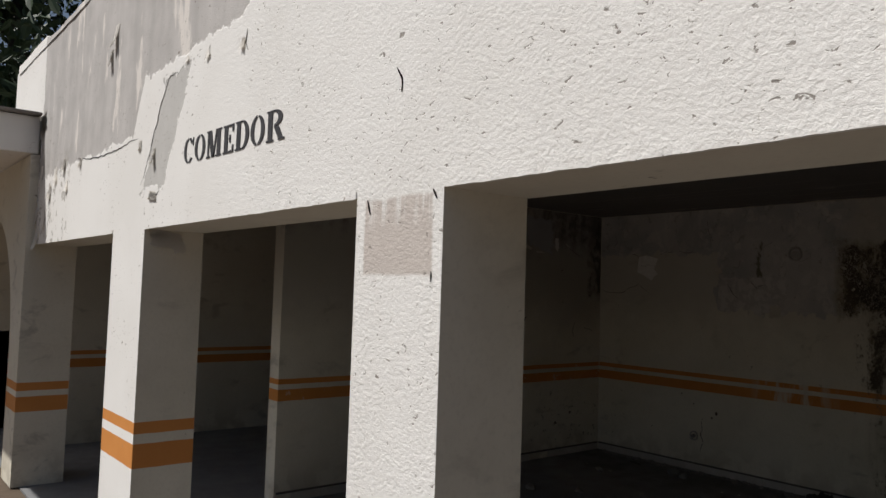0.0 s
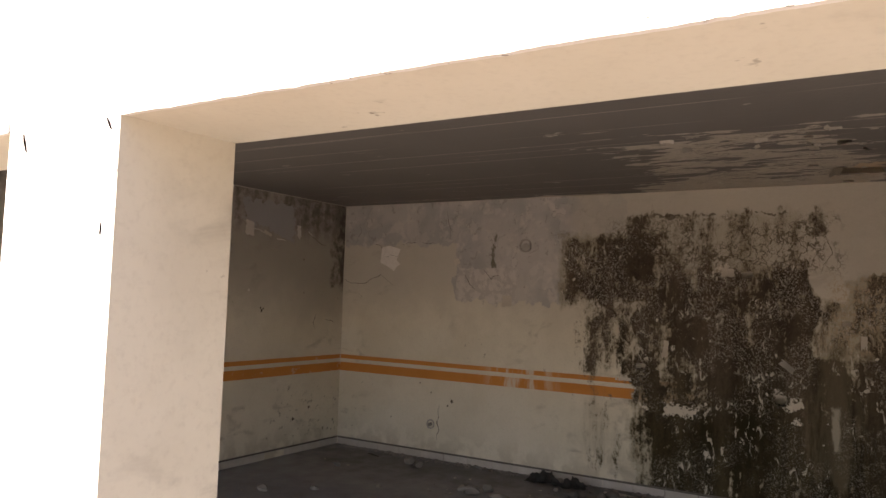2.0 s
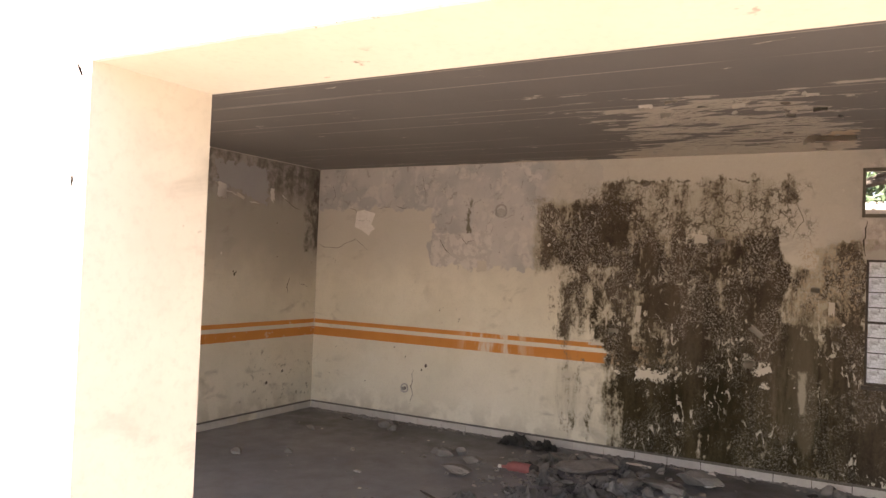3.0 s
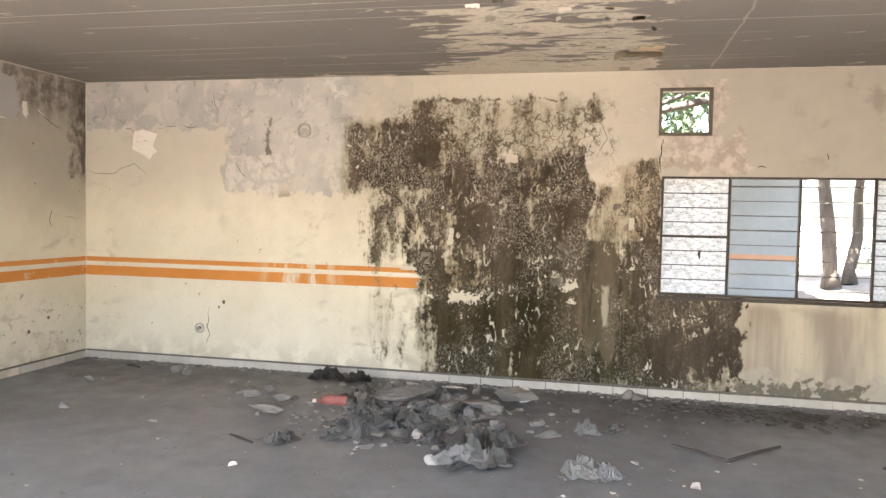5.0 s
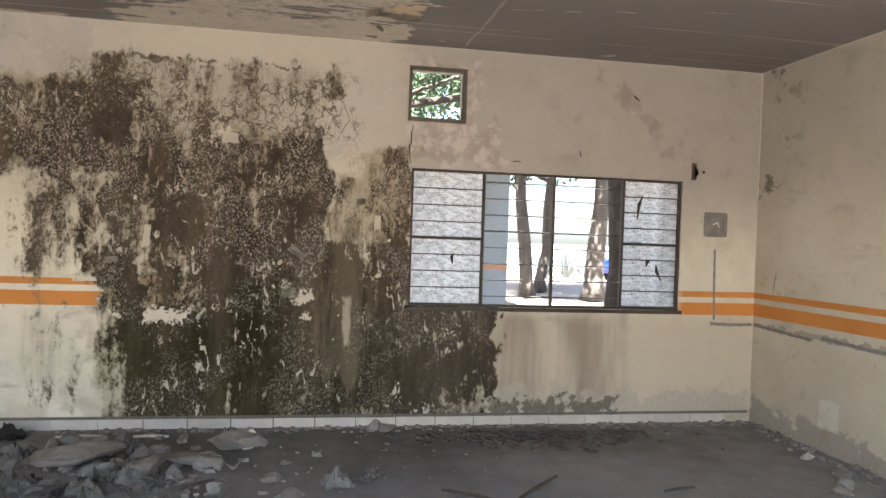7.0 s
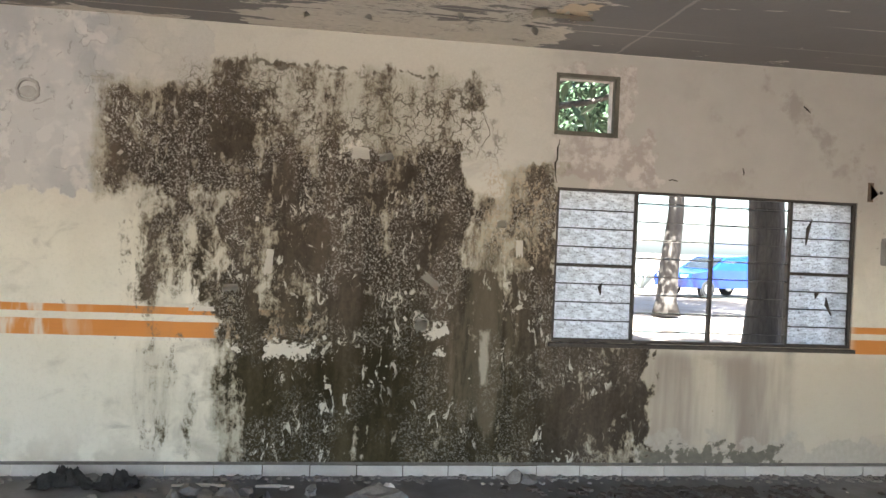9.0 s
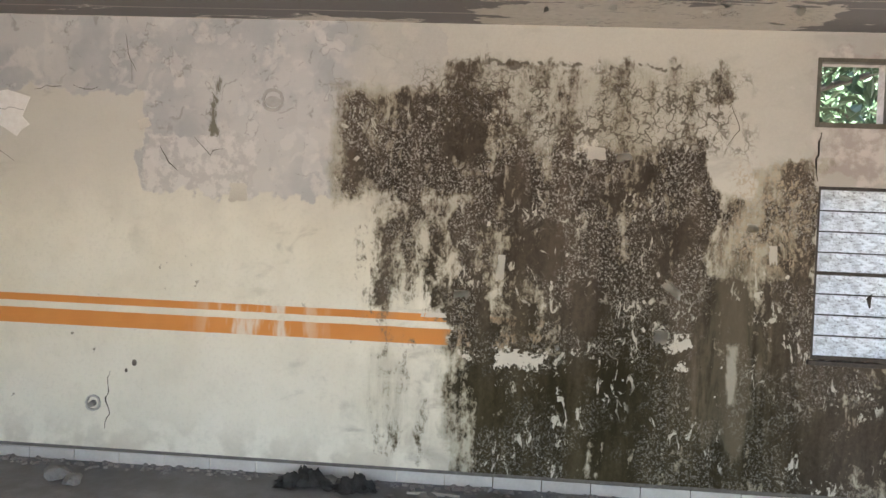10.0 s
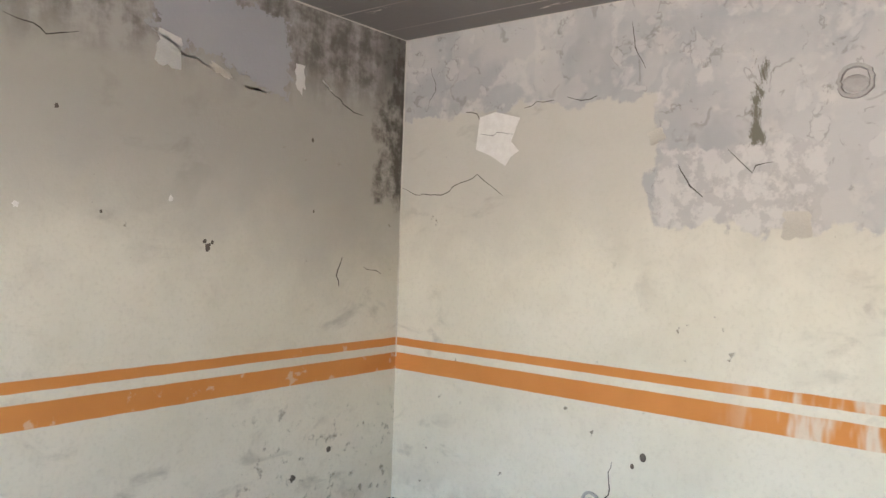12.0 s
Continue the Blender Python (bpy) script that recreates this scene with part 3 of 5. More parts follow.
def add_box(bm, x0, x1, y0, y1, z0, z1, bevel=0.0):
    r = bmesh.ops.create_cube(bm, size=1.0)
    vs = r["verts"]
    for v in vs:
        v.co = Vector((x0 + (v.co.x + 0.5) * (x1 - x0), y0 + (v.co.y + 0.5) * (y1 - y0), z0 + (v.co.z + 0.5) * (z1 - z0)))
    if bevel:
        es = list({e for v in vs for e in v.link_edges})
        bmesh.ops.bevel(bm, geom=es, offset=bevel, segments=2, affect="EDGES", profile=0.6)
    return vs


def box_bm(*a, bevel=0.0):
    bm = bmesh.new()
    add_box(bm, *a, bevel=bevel)
    return bm


def tube(bm, pts, radii, sides=10, rough=0.0):
    """A tapered tube along points, with closed ends."""
    rings = []
    pts = [Vector(p) for p in pts]
    for i, p in enumerate(pts):
        d = (pts[min(i + 1, len(pts) - 1)] - pts[max(i - 1, 0)]).normalized()
        q = Vector((0, 0, 1)).rotation_difference(d)
        ring = []
        for k in range(sides):
            a = 2 * math.pi * k / sides
            r = radii[i] * (1 + rough * noise.noise(Vector((p.x * 3 + math.cos(a), p.y * 3 + math.sin(a), p.z * 2))))
            ring.append(bm.verts.new(p + q @ Vector((math.cos(a) * r, math.sin(a) * r, 0))))
        rings.append(ring)
    for a, b in zip(rings, rings[1:]):
        for k in range(sides):
            bm.faces.new((a[k], a[(k + 1) % sides], b[(k + 1) % sides], b[k]))
    bm.faces.new(reversed(rings[0]))
    bm.faces.new(rings[-1])


def wall_panel(name, axis, p0, p1, us, zs, holes, mats, pick):
    """An upright wall with openings through it. axis: the one that the wall is thin along; holes: (u0, u1, z0, z1);
    pick(normal) gives the material slot of a face."""
    us, zs = sorted(set(us)), sorted(set(zs))
    bm = bmesh.new()
    cache = {}

    def vert(p, u, z):
        key = (p, u, z)
        if key not in cache:
            cache[key] = bm.verts.new((p, u, z) if axis == "x" else (u, p, z))
        return cache[key]

    def solid(i, j):
        if not (0 <= i < len(us) - 1 and 0 <= j < len(zs) - 1):
            return False
        u, z = (us[i] + us[i + 1]) / 2, (zs[j] + zs[j + 1]) / 2
        return not any(a < u < b and c < z < d for a, b, c, d in holes)

    for i in range(len(us) - 1):
        for j in range(len(zs) - 1):
            if not solid(i, j):
                continue
            a, b, c, d = us[i], us[i + 1], zs[j], zs[j + 1]
            for p in (p0, p1):
                bm.faces.new([vert(p, *k) for k in ((a, c), (b, c), (b, d), (a, d))])
            for (di, dj), (k0, k1) in (((-1, 0), ((a, c), (a, d))), ((1, 0), ((b, c), (b, d))), ((0, -1), ((a, c), (b, c))), ((0, 1), ((a, d), (b, d)))):
                if not solid(i + di, j + dj):
                    bm.faces.new((vert(p0, *k0), vert(p0, *k1), vert(p1, *k1), vert(p1, *k0)))
    bmesh.ops.recalc_face_normals(bm, faces=bm.faces)
    bm.normal_update()
    for f in bm.faces:
        f.material_index = pick(f.normal)
    return tagged(part(name, bm, mats), kind="structure")


def flake(seed, w, h, curl=0.35, thick=0.0025):
    """A curled scrap of paint or plaster in its own x-z plane, hanging from its top edge, bowing to -y."""
    rnd = random.Random(seed)
    bm = bmesh.new()
    n = 7
    ph = [rnd.uniform(0.55, 1.1) for _ in range(16)]
    grid = []
    for j in range(n):
        row = []
        for i in range(n):
            s, t = i / (n - 1) - 0.5, j / (n - 1)
            edge = 0.35 + 0.6 * ph[(i + 3 * j) % 16] if i in (0, n - 1) else 0.7 + 0.3 * ph[(5 * j + i) % 16]
            drop = 0.35 + 0.6 * ph[(i * 5) % 16]
            row.append(bm.verts.new((s * w * edge, -curl * h * (t * drop) ** 2 - 0.003, -t * h * drop)))
        grid.append(row)
    for j in range(n - 1):
        for i in range(n - 1):
            bm.faces.new((grid[j][i], grid[j][i + 1], grid[j + 1][i + 1], grid[j + 1][i]))
    bmesh.ops.solidify(bm, geom=bm.faces[:], thickness=thick)
    bmesh.ops.recalc_face_normals(bm, faces=bm.faces)
    return bm


FLAKES = []
for k in range(6):
    bmk = flake(k + 3, 1.0, 1.0, 0.10 + 0.04 * k, 0.03)
    mk = bpy.data.meshes.new("paint_flake")
    bmk.to_mesh(mk)
    bmk.free()
    FLAKES.append(mk)
FLAKE_MESH = {}


def hang_flake(parent, mat, k, m, w, h):
    key = (k, mat.name)
    if key not in FLAKE_MESH:
        FLAKE_MESH[key] = FLAKES[k].copy()
        FLAKE_MESH[key].materials.append(mat)
    ob = new("paint_flake", FLAKE_MESH[key])
    ob.parent = parent
    ob.matrix_world = m @ Matrix.Diagonal((w, h, h, 1))
    return ob


def crack(parent, plane, pos, pts, width=0.006, material=None, name="crack"):
    """A thin dark line that wanders between a few points of a wall; plane 'x', 'y' or 'z'."""
    bm = bmesh.new()
    path = []
    for (a0, b0), (a1, b1) in zip(pts, pts[1:]):
        n = max(2, int(math.hypot(a1 - a0, b1 - b0) / 0.03))
        path += [(a0 + (a1 - a0) * i / n, b0 + (b1 - b0) * i / n) for i in range(n)]
    path.append(pts[-1])
    place = {"x": lambda a, b: (pos, a, b), "y": lambda a, b: (a, pos, b), "z": lambda a, b: (a, b, pos)}[plane]
    out = []
    for i, (a, b) in enumerate(path):
        w = noise.noise(Vector((a * 14, b * 14, 1.3))) * 0.022
        r = 0.62 * width * (0.25 + 0.75 * math.sin(math.pi * (i + 0.5) / len(path))) * (0.7 + 0.5 * noise.noise(Vector((a * 40, b * 40, 4))))
        d = Vector(path[min(i + 1, len(path) - 1)]) - Vector(path[max(i - 1, 0)])
        d.normalize()
        out.append((place(a + w - d.y * r, b + w + d.x * r), place(a + w + d.y * r, b + w - d.x * r)))
    rows = [(bm.verts.new(p), bm.verts.new(q)) for p, q in out]
    for (a, b), (c, d) in zip(rows, rows[1:]):
        bm.faces.new((a, b, d, c))
    bmesh.ops.solidify(bm, geom=bm.faces[:], thickness=0.003)
    return part(name, bm, material or M_DARK, parent)


# ---- structure ----
def grid_ground():
    bm = bmesh.new()
    xs = [-400, -60, -20, -5, 2.0, 8.5, 12, 16, 20, 24, 28, 34, 60, 400]
    ys = [-400, -60, -24, -12, -6, 0, 6, 12, 24, 60, 400]

    def rise(x):
        return -0.03
    g = [[bm.verts.new((x, y, rise(x))) for y in ys] for x in xs]
    for i in range(len(xs) - 1):
        for j in range(len(ys) - 1):
            bm.faces.new((g[i][j], g[i + 1][j], g[i + 1][j + 1], g[i][j + 1]))
    return tagged(part("ground", bm, M_YARD, smooth=True), "dry bare earth yard with scattered leaf litter", kind="structure")


grid_ground()
# unseen forecourt sheet; its dark warm colour sets the light bounced indoors
tagged(part("pavement", box_bm(-30, FX - 0.004, -30, 40, -0.2, -0.012), grainy("bounce_ground", (0.090, 0.066, 0.047), (0.122, 0.091, 0.066), 3, 0.95, 0.5, 0.01)), "unseen dark warm forecourt, coloured for the light it bounces", kind="structure")
floor = tagged(part("floor", box_bm(FX, BX + 0.15, RY - 0.15, 9.8, -0.25, 0.0), M_FLOOR), "dusty grey concrete floor", kind="structure")

facade_holes = [(-1.55, 2.447, -1, LINTEL), (2.902, 5.093, -1, LINTEL), (5.70, 8.05, -1, LINTEL), (8.05, 9.4, -1, 3.0)]
wall_front = wall_panel("wall_front", "x", FX, FI, [RY - 0.15, -1.55, 2.447, 2.902, 5.093, 5.70, 8.05, 9.4], [0, LINTEL, 3.0, TOP], facade_holes,
                        [M_FACADE, M_PIER], lambda n: 0 if n.x < -0.5 or n.z > 0.5 else 1)
tagged(wall_front, "white stucco facade with peeling paint and stencilled lettering")
# carried up unseen to TOP so that its shadow covers the near trunk
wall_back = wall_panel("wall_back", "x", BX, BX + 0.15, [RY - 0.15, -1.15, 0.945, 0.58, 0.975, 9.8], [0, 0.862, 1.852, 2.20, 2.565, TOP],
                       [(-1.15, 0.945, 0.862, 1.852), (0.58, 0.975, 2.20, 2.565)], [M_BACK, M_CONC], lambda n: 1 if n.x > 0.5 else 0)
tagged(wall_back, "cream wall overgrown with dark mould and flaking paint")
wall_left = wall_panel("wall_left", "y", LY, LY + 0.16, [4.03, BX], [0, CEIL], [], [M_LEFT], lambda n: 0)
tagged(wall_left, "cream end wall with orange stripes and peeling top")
wall_right = wall_panel("wall_right", "y", RY - 0.15, RY, [FI, BX], [0, CEIL], [], [M_RIGHT], lambda n: 0)
tagged(wall_right, "cream end wall with orange stripes and chipped plaster")
wall_far = wall_panel("wall_far", "y", 9.65, 9.8, [FI, BX], [0, CEIL], [], [M_JAMB], lambda n: 0)
tagged(part("ceiling", box_bm(FI, BX, RY - 0.15, 9.8, CEIL, CEIL + 0.16), M_CEIL), "soot-darkened concrete ceiling with peeling skim", kind="structure")

# small ledges of plaster and the ragged coping on the parapet
bm = bmesh.new()
prev = None
ys = [RY - 0.15 + i * 0.09 for i in range(int((9.4 - RY) / 0.09) + 2)]
for y in ys:
    w = noise.noise(Vector((y * 3.1, 0.3, 0)))
    q = noise.noise(Vector((y * 9.0, 4.3, 0)))
    up = TOP + 0.02 + 0.018 * w + 0.012 * q + (0.05 if y > 8.0 else 0.0)
    row = [bm.verts.new(p) for p in ((FX - 0.008 + 0.006 * q, y, TOP - 0.03 + 0.015 * q), (FX - 0.004, y, up), (FI, y, up + 0.01), (FI + 0.004, y, TOP - 0.03))]
    if prev:
        for k in range(3):
            bm.faces.new((prev[k], row[k], row[k + 1], prev[k + 1]))
    prev = row
part("coping", bm, M_FACADE, wall_front)


def ragged_edge(y0, y1):
    """Stucco broken unevenly along the foot of a lintel."""
    bm = bmesh.new()
    last = None
    n = int((y1 - y0) / 0.018)
    for i in range(n + 1):
        y = y0 + (y1 - y0) * i / n
        drop = 0.001 + 0.003 * abs(noise.noise(Vector((y * 9, 1.7, 0)))) + 0.005 * abs(noise.noise(Vector((y * 31, 4.1, 0))))
        row = [bm.verts.new(p) for p in ((FX - 0.004, y, LINTEL + 0.03), (FX - 0.004 + 0.002 * noise.noise(Vector((y * 20, 0, 0))), y, LINTEL - drop), (FX + 0.012, y, LINTEL - drop * 0.8), (FX + 0.02, y, LINTEL + 0.004))]
        if last:
            for k in range(3):
                bm.faces.new((last[k], row[k], row[k + 1], last[k + 1]))
        last = row
    bmesh.ops.recalc_face_normals(bm, faces=bm.faces)
    return part("broken_edge", bm, M_FACADE, wall_front)


for span in ((-1.545, 2.443), (2.906, 5.089), (5.704, 8.04)):
    ragged_edge(*span)


# the neighbour under the eaves: a wall with an arch and a thick slab roof
def arch_wall():
    bm = bmesh.new()
    x0, x1 = 2.40, FI
    y0, y1, top = 8.05, 14.0, 2.86
    ca, r, spring = 9.75, 1.25, 1.15
    n = 16
    arch = [(ca - r, 0.0)] + [(ca - r * math.cos(math.pi * i / n), spring + r * math.sin(math.pi * i / n)) for i in range(n + 1)] + [(ca + r, 0.0)]
    for x in (x0, x1):
        low = [bm.verts.new((x, a, b)) for a, b in arch]
        up = [bm.verts.new((x, a, top)) for a, b in arch]
        for i in range(len(arch) - 1):
            if abs(arch[i][0] - arch[i + 1][0]) > 1e-6:
                bm.faces.new((low[i], low[i + 1], up[i + 1], up[i]))
    for a0, a1 in ((y0, ca - r), (ca + r, y1)):
        add_box(bm, x0, x1, a0, a1, 0, top)
    ring = [[bm.verts.new((x, a, b)) for a, b in arch] for x in (x0, x1)]
    for i in range(len(arch) - 1):
        bm.faces.new((ring[0][i], ring[0][i + 1], ring[1][i + 1], ring[1][i]))
    return bm


tagged(part("wall_arch", arch_wall(), M_ARCH), "cream wall with an arched opening and orange stripes", kind="structure")
canopy = tagged(part("canopy", box_bm(0.9, 2.46, 8.06, 14.0, 2.87, 3.20, bevel=0.015), M_FACADE), "white concrete canopy slab under the parapet", kind="structure")
bm = bmesh.new()
for y0 in [8.0 + 0.42 * i for i in range(14)]:
    add_box(bm, 0.84, 2.46, y0, y0 + 0.40, 3.203, 3.232, bevel=0.008)
part("roof_tiles", bm, grainy("grey_slate", (0.17, 0.15, 0.14), (0.24, 0.22, 0.20), 8, 0.9, 0.6, 0.01), canopy)
tagged(part("ceiling", box_bm(FI, 8.3, 9.8, 14.0, 2.7, 2.86), M_CEIL), "plain concrete ceiling", kind="structure")
wall_panel("wall_side", "x", 6.0, 6.15, [9.8, 14.0], [0, 2.7], [], [M_JAMB], lambda n: 0)
wall_panel("wall_end", "y", 14.0, 14.15, [2.29, 8.3], [0, 2.86], [], [M_JAMB], lambda n: 0)
part("floor_side", box_bm(FX, 8.3, 9.81, 14.0, -0.25, -0.004), M_FLOOR)["kind"] = "structure"


# pale worn edges where walls and ceiling meet
def worn_edge(parent, a, b, r):
    bm = bmesh.new()
    n = 40
    pts = [Vector(a).lerp(Vector(b), i / n) for i in range(n + 1)]
    tube(bm, pts, [r * (0.6 + 0.7 * abs(noise.noise(p * 5))) for p in pts], 6)
    return part("worn_edge", bm, M_FLAKE, parent, "pale worn plaster edge")


worn_edge(wall_back, (BX, RY, 1.75), (BX, RY, CEIL), 0.009)
worn_edge(wall_back, (BX, LY, 0.9), (BX, LY, CEIL), 0.007)
worn_edge(wall_back, (BX, RY, CEIL), (BX, 0.9, CEIL), 0.006)
worn_edge(wall_back, (BX, 4.2, CEIL), (BX, LY, CEIL), 0.005)
worn_edge(wall_right, (BX, RY, CEIL), (3.2, RY, CEIL), 0.006)
worn_edge(wall_left, (5.2, LY, CEIL), (BX, LY, CEIL), 0.007)

# ---- window ----
window = tagged(new("window_1"), "rusty steel louvre window with frosted and open panes", kind="structure")
WY0, WY1, WZ0, WZ1, WX = -1.15, 0.945, 0.862, 1.852, BX + 0.03
bars = [(WY1 - 0.018, WY1, WZ0, WZ1), (WY0, WY0 + 0.022, WZ0, WZ1), (WY0 + 0.022, WY1 - 0.018, WZ1 - 0.018, WZ1), (WY0 + 0.022, WY1 - 0.018, WZ0, WZ0 + 0.02)]
mull = [0.405, -0.13, -0.68]
bars += [(y - 0.010, y + 0.010, WZ0 + 0.02, WZ1 - 0.018) for y in mull]
bars += [(mull[0] + 0.010, WY1 - 0.018, 1.348, 1.368), (WY0 + 0.022, mull[2] - 0.010, 1.348, 1.368)]
for y0, y1, z0, z1 in bars:
    part("window_bar", box_bm(WX - 0.018, WX + 0.018, y0, y1, z0, z1, bevel=0.003), M_STEEL, window)
part("window_sill", box_bm(BX - 0.025, BX + 0.13, WY0 - 0.02, WY1 + 0.02, WZ0 - 0.028, WZ0 - 0.002, bevel=0.004), M_STEEL, window)
cols = [(mull[0] + 0.012, WY1 - 0.020, True), (mull[1] + 0.012, mull[0] - 0.012, False), (mull[2] + 0.012, mull[1] - 0.012, False), (WY0 + 0.024, mull[2] - 0.012, True)]
step = (WZ1 - WZ0 - 0.038) / 8
for y0, y1, frosted in cols:
    for i in range(8):
        z = WZ0 + 0.02 + step * i
        if frosted:
            p = part("pane", box_bm(-0.0025, 0.0025, y0, y1, -0.5 * step - 0.004, 0.5 * step + 0.004), M_FROST, window, "frosted louvre pane")
            p.matrix_world = pose(WX + 0.004, 0, z + step / 2, 0, 4, 0)
            clip = part("louvre_clip", box_bm(WX - 0.014, WX - 0.004, y0, y1, z - 0.004, z + 0.004), M_STEEL, window)
        else:
            p = part("pane", box_bm(-0.03, 0.03, y0, y1, -0.0025, 0.0025, bevel=0.0008), M_GLASS, window, "clear louvre pane turned open")
            p.matrix_world = pose(WX + 0.01, 0, z + step / 2, 0, 5 + 4 * math.sin(i * 2.1 + y0 * 9), 0)
            p.visible_shadow = False
            part("louvre_clip", box_bm(WX - 0.028, WX - 0.022, y0, y1, z + step / 2 - 0.003, z + step / 2 + 0.003), M_STEEL, window)
for y, z, s, a in ((-0.82, 1.66, 0.11, 12), (-0.98, 1.16, 0.08, -20), (0.62, 1.22, 0.05, 5), (-0.9, 1.22, 0.03, 30)):
    bm = bmesh.new()
    tube(bm, [(0, 0, -s), (0, 0.012, 0), (0, 0, s * 0.6)], [0.004, 0.013, 0.003], 6)
    leafy = part("dead_leaf", bm, M_DARK, window, "dry leaf stuck to the pane")
    leafy.matrix_world = pose(WX - 0.012, y, z, a, 0, 0)

# frame of rough cement round the small opening
hole = tagged(new("window_2"), "small square ventilation opening without glass", kind="structure")
for y0, y1, z0, z1 in ((0.562, 0.592, 2.185, 2.580), (0.962, 0.985, 2.185, 2.580), (0.5925, 0.9615, 2.185, 2.214), (0.5925, 0.9615, 2.556, 2.580)):
    bm = box_bm(BX - 0.004, BX + 0.05, y0, y1, z0, z1, bevel=0.004)
    part("window_frame", bm, M_HOLE, hole)

# ---- baseboard tiles ----
def baseboard(name, along, pos, start, stop, width, gap_at=()):
    base = tagged(new(name), "row of dull white floor-edge tiles", kind="structure")
    rnd = random.Random(name)
    mesh = None
    n = int((stop - start) / width)
    for i in range(n):
        a = stop - (i + 1) * width
        if i in gap_at:
            continue
        if mesh is None:
            bm = box_bm(0, 0.009, 0.003, width - 0.003, 0.0, 0.066, bevel=0.0015)
            mesh = bpy.data.meshes.new("tile")
            bm.to_mesh(mesh)
            bm.free()
            mesh.materials.append(M_TILE)
        t = new("tile", mesh)
        t.parent = base
        j = rnd.uniform(-0.002, 0.002)
        if along == "y":
            t.matrix_world = pose(pos - 0.009 + j * 0.5, a, j - 0.001, 0, 0, rnd.uniform(-0.15, 0.15))
        else:
            t.matrix_world = pose(a + width, pos - 0.009 + j * 0.5, j - 0.001, 0, 0, 90)
    if along == "y":
        bm = box_bm(pos - 0.006, pos + 0.002, start, stop, 0.068, 0.086)
    else:
        bm = box_bm(start, stop, pos - 0.006, pos + 0.002, 0.068, 0.086)
    bmesh.ops.subdivide_edges(bm, edges=bm.edges[:], cuts=5)
    part("mortar_line", bm, M_SEAM, base)
    return base


baseboard("baseboard_back", "y", BX, RY + 0.02, LY - 0.012, 0.2855)
baseboard("baseboard_left", "x", LY, 4.05, BX - 0.012, 0.2855, (3, 9))


# ---- marks and fittings on the walls ----
def stencil_sign():
    """The word over the openings: heavy serif letters with the gaps that a stencil leaves."""
    sign = tagged(new("lettering"), "black stencilled word COMEDOR on white stucco")
    sign.parent = wall_front
    y0, length, z0, tall, fall = 4.53, 1.08, 2.378, 0.128, 0.02

    def at(a, b, h):
        return Vector((FX - h, y0 - a * length, z0 + b * tall - a * fall))

    def bar(bm, a0, a1, b0, b1, h0, h1):
        v = [bm.verts.new(at(a, b, h)) for h in (h0, h1) for a, b in ((a0, b0), (a1, b0), (a1, b1), (a0, b1))]
        for q in ((4, 5, 6, 7), (0, 1, 5, 4), (1, 2, 6, 5), (2, 3, 7, 6), (3, 0, 4, 7)):
            bm.faces.new([v[k] for k in q])

    def half_ring(bm, a, w, side, lo=-90.0, hi=90.0, rz=0.5, cz=0.5, thick=0.52):
        """Half of a letter's bowl: heavy at the flank, thin at top and bottom, with the stencil's gap at the middle."""
        c, n, gap = a + w / 2, 18, 0.0055
        pts = []
        for i in range(n + 1):
            t = radians(lo + (hi - lo) * i / n)
            inner = max(gap, w / 2 * (1 - thick) * math.cos(t) + gap * 0.3)
            outer = max(gap, w / 2 * math.cos(t))
            pts.append(((c + side * outer, cz + rz * math.sin(t)), (c + side * inner, cz + (rz - 0.075) * math.sin(t))))
        rows = [[[bm.verts.new(at(p[0], p[1], h)) for p in pair] for pair in pts] for h in (0.0005, 0.0032)]
        for i in range(n):
            bm.faces.new((rows[1][i][0], rows[1][i + 1][0], rows[1][i + 1][1], rows[1][i][1]))
            for k in (0, 1):
                bm.faces.new((rows[0][i][k], rows[0][i + 1][k], rows[1][i + 1][k], rows[1][i][k]))

    def stroke(bm, a0, b0, a1, b1, w):
        """A slanting stroke between two heights."""
        v = [bm.verts.new(at(a, b, h)) for h in (0.0005, 0.0032) for a, b in ((a0 - w / 2, b0), (a0 + w / 2, b0), (a1 + w / 2, b1), (a1 - w / 2, b1))]
        for q in ((4, 5, 6, 7), (0, 1, 5, 4), (1, 2, 6, 5), (2, 3, 7, 6), (3, 0, 4, 7)):
            bm.faces.new([v[k] for k in q])

    def stem(bm, c, w=0.036):
        bar(bm, c - w / 2, c + w / 2, 0.0, 1.0, 0.0005, 0.0032)
        for b in (0.0, 0.94):
            bar(bm, c - w / 2 - 0.012, c + w / 2 + 0.012, b, b + 0.06, 0.0006, 0.0034)

    def letter_c(bm, a, w):
        half_ring(bm, a, w, -1)
        half_ring(bm, a, w, 1, 35, 90)
        half_ring(bm, a, w, 1, -90, -40)
        bar(bm, a + w * 0.90, a + w * 0.99, 0.66, 0.97, 0.0006, 0.0034)

    def letter_o(bm, a, w):
        half_ring(bm, a, w, -1)
        half_ring(bm, a, w, 1)

    def letter_m(bm, a, w):
        stem(bm, a + 0.022, 0.018)
        stem(bm, a + w - 0.030, 0.036)
        stroke(bm, a + w * 0.46, 0.0, a + 0.036, 1.0, 0.034)
        stroke(bm, a + w * 0.50, 0.0, a + w - 0.055, 1.0, 0.014)

    def letter_e(bm, a, w):
        stem(bm, a + 0.032)
        for b, e in ((0.93, 1.0), (0.46, 0.72), (0.0, 1.0)):
            bar(bm, a + 0.060, a + w * e, b, b + 0.07, 0.0006, 0.0034)
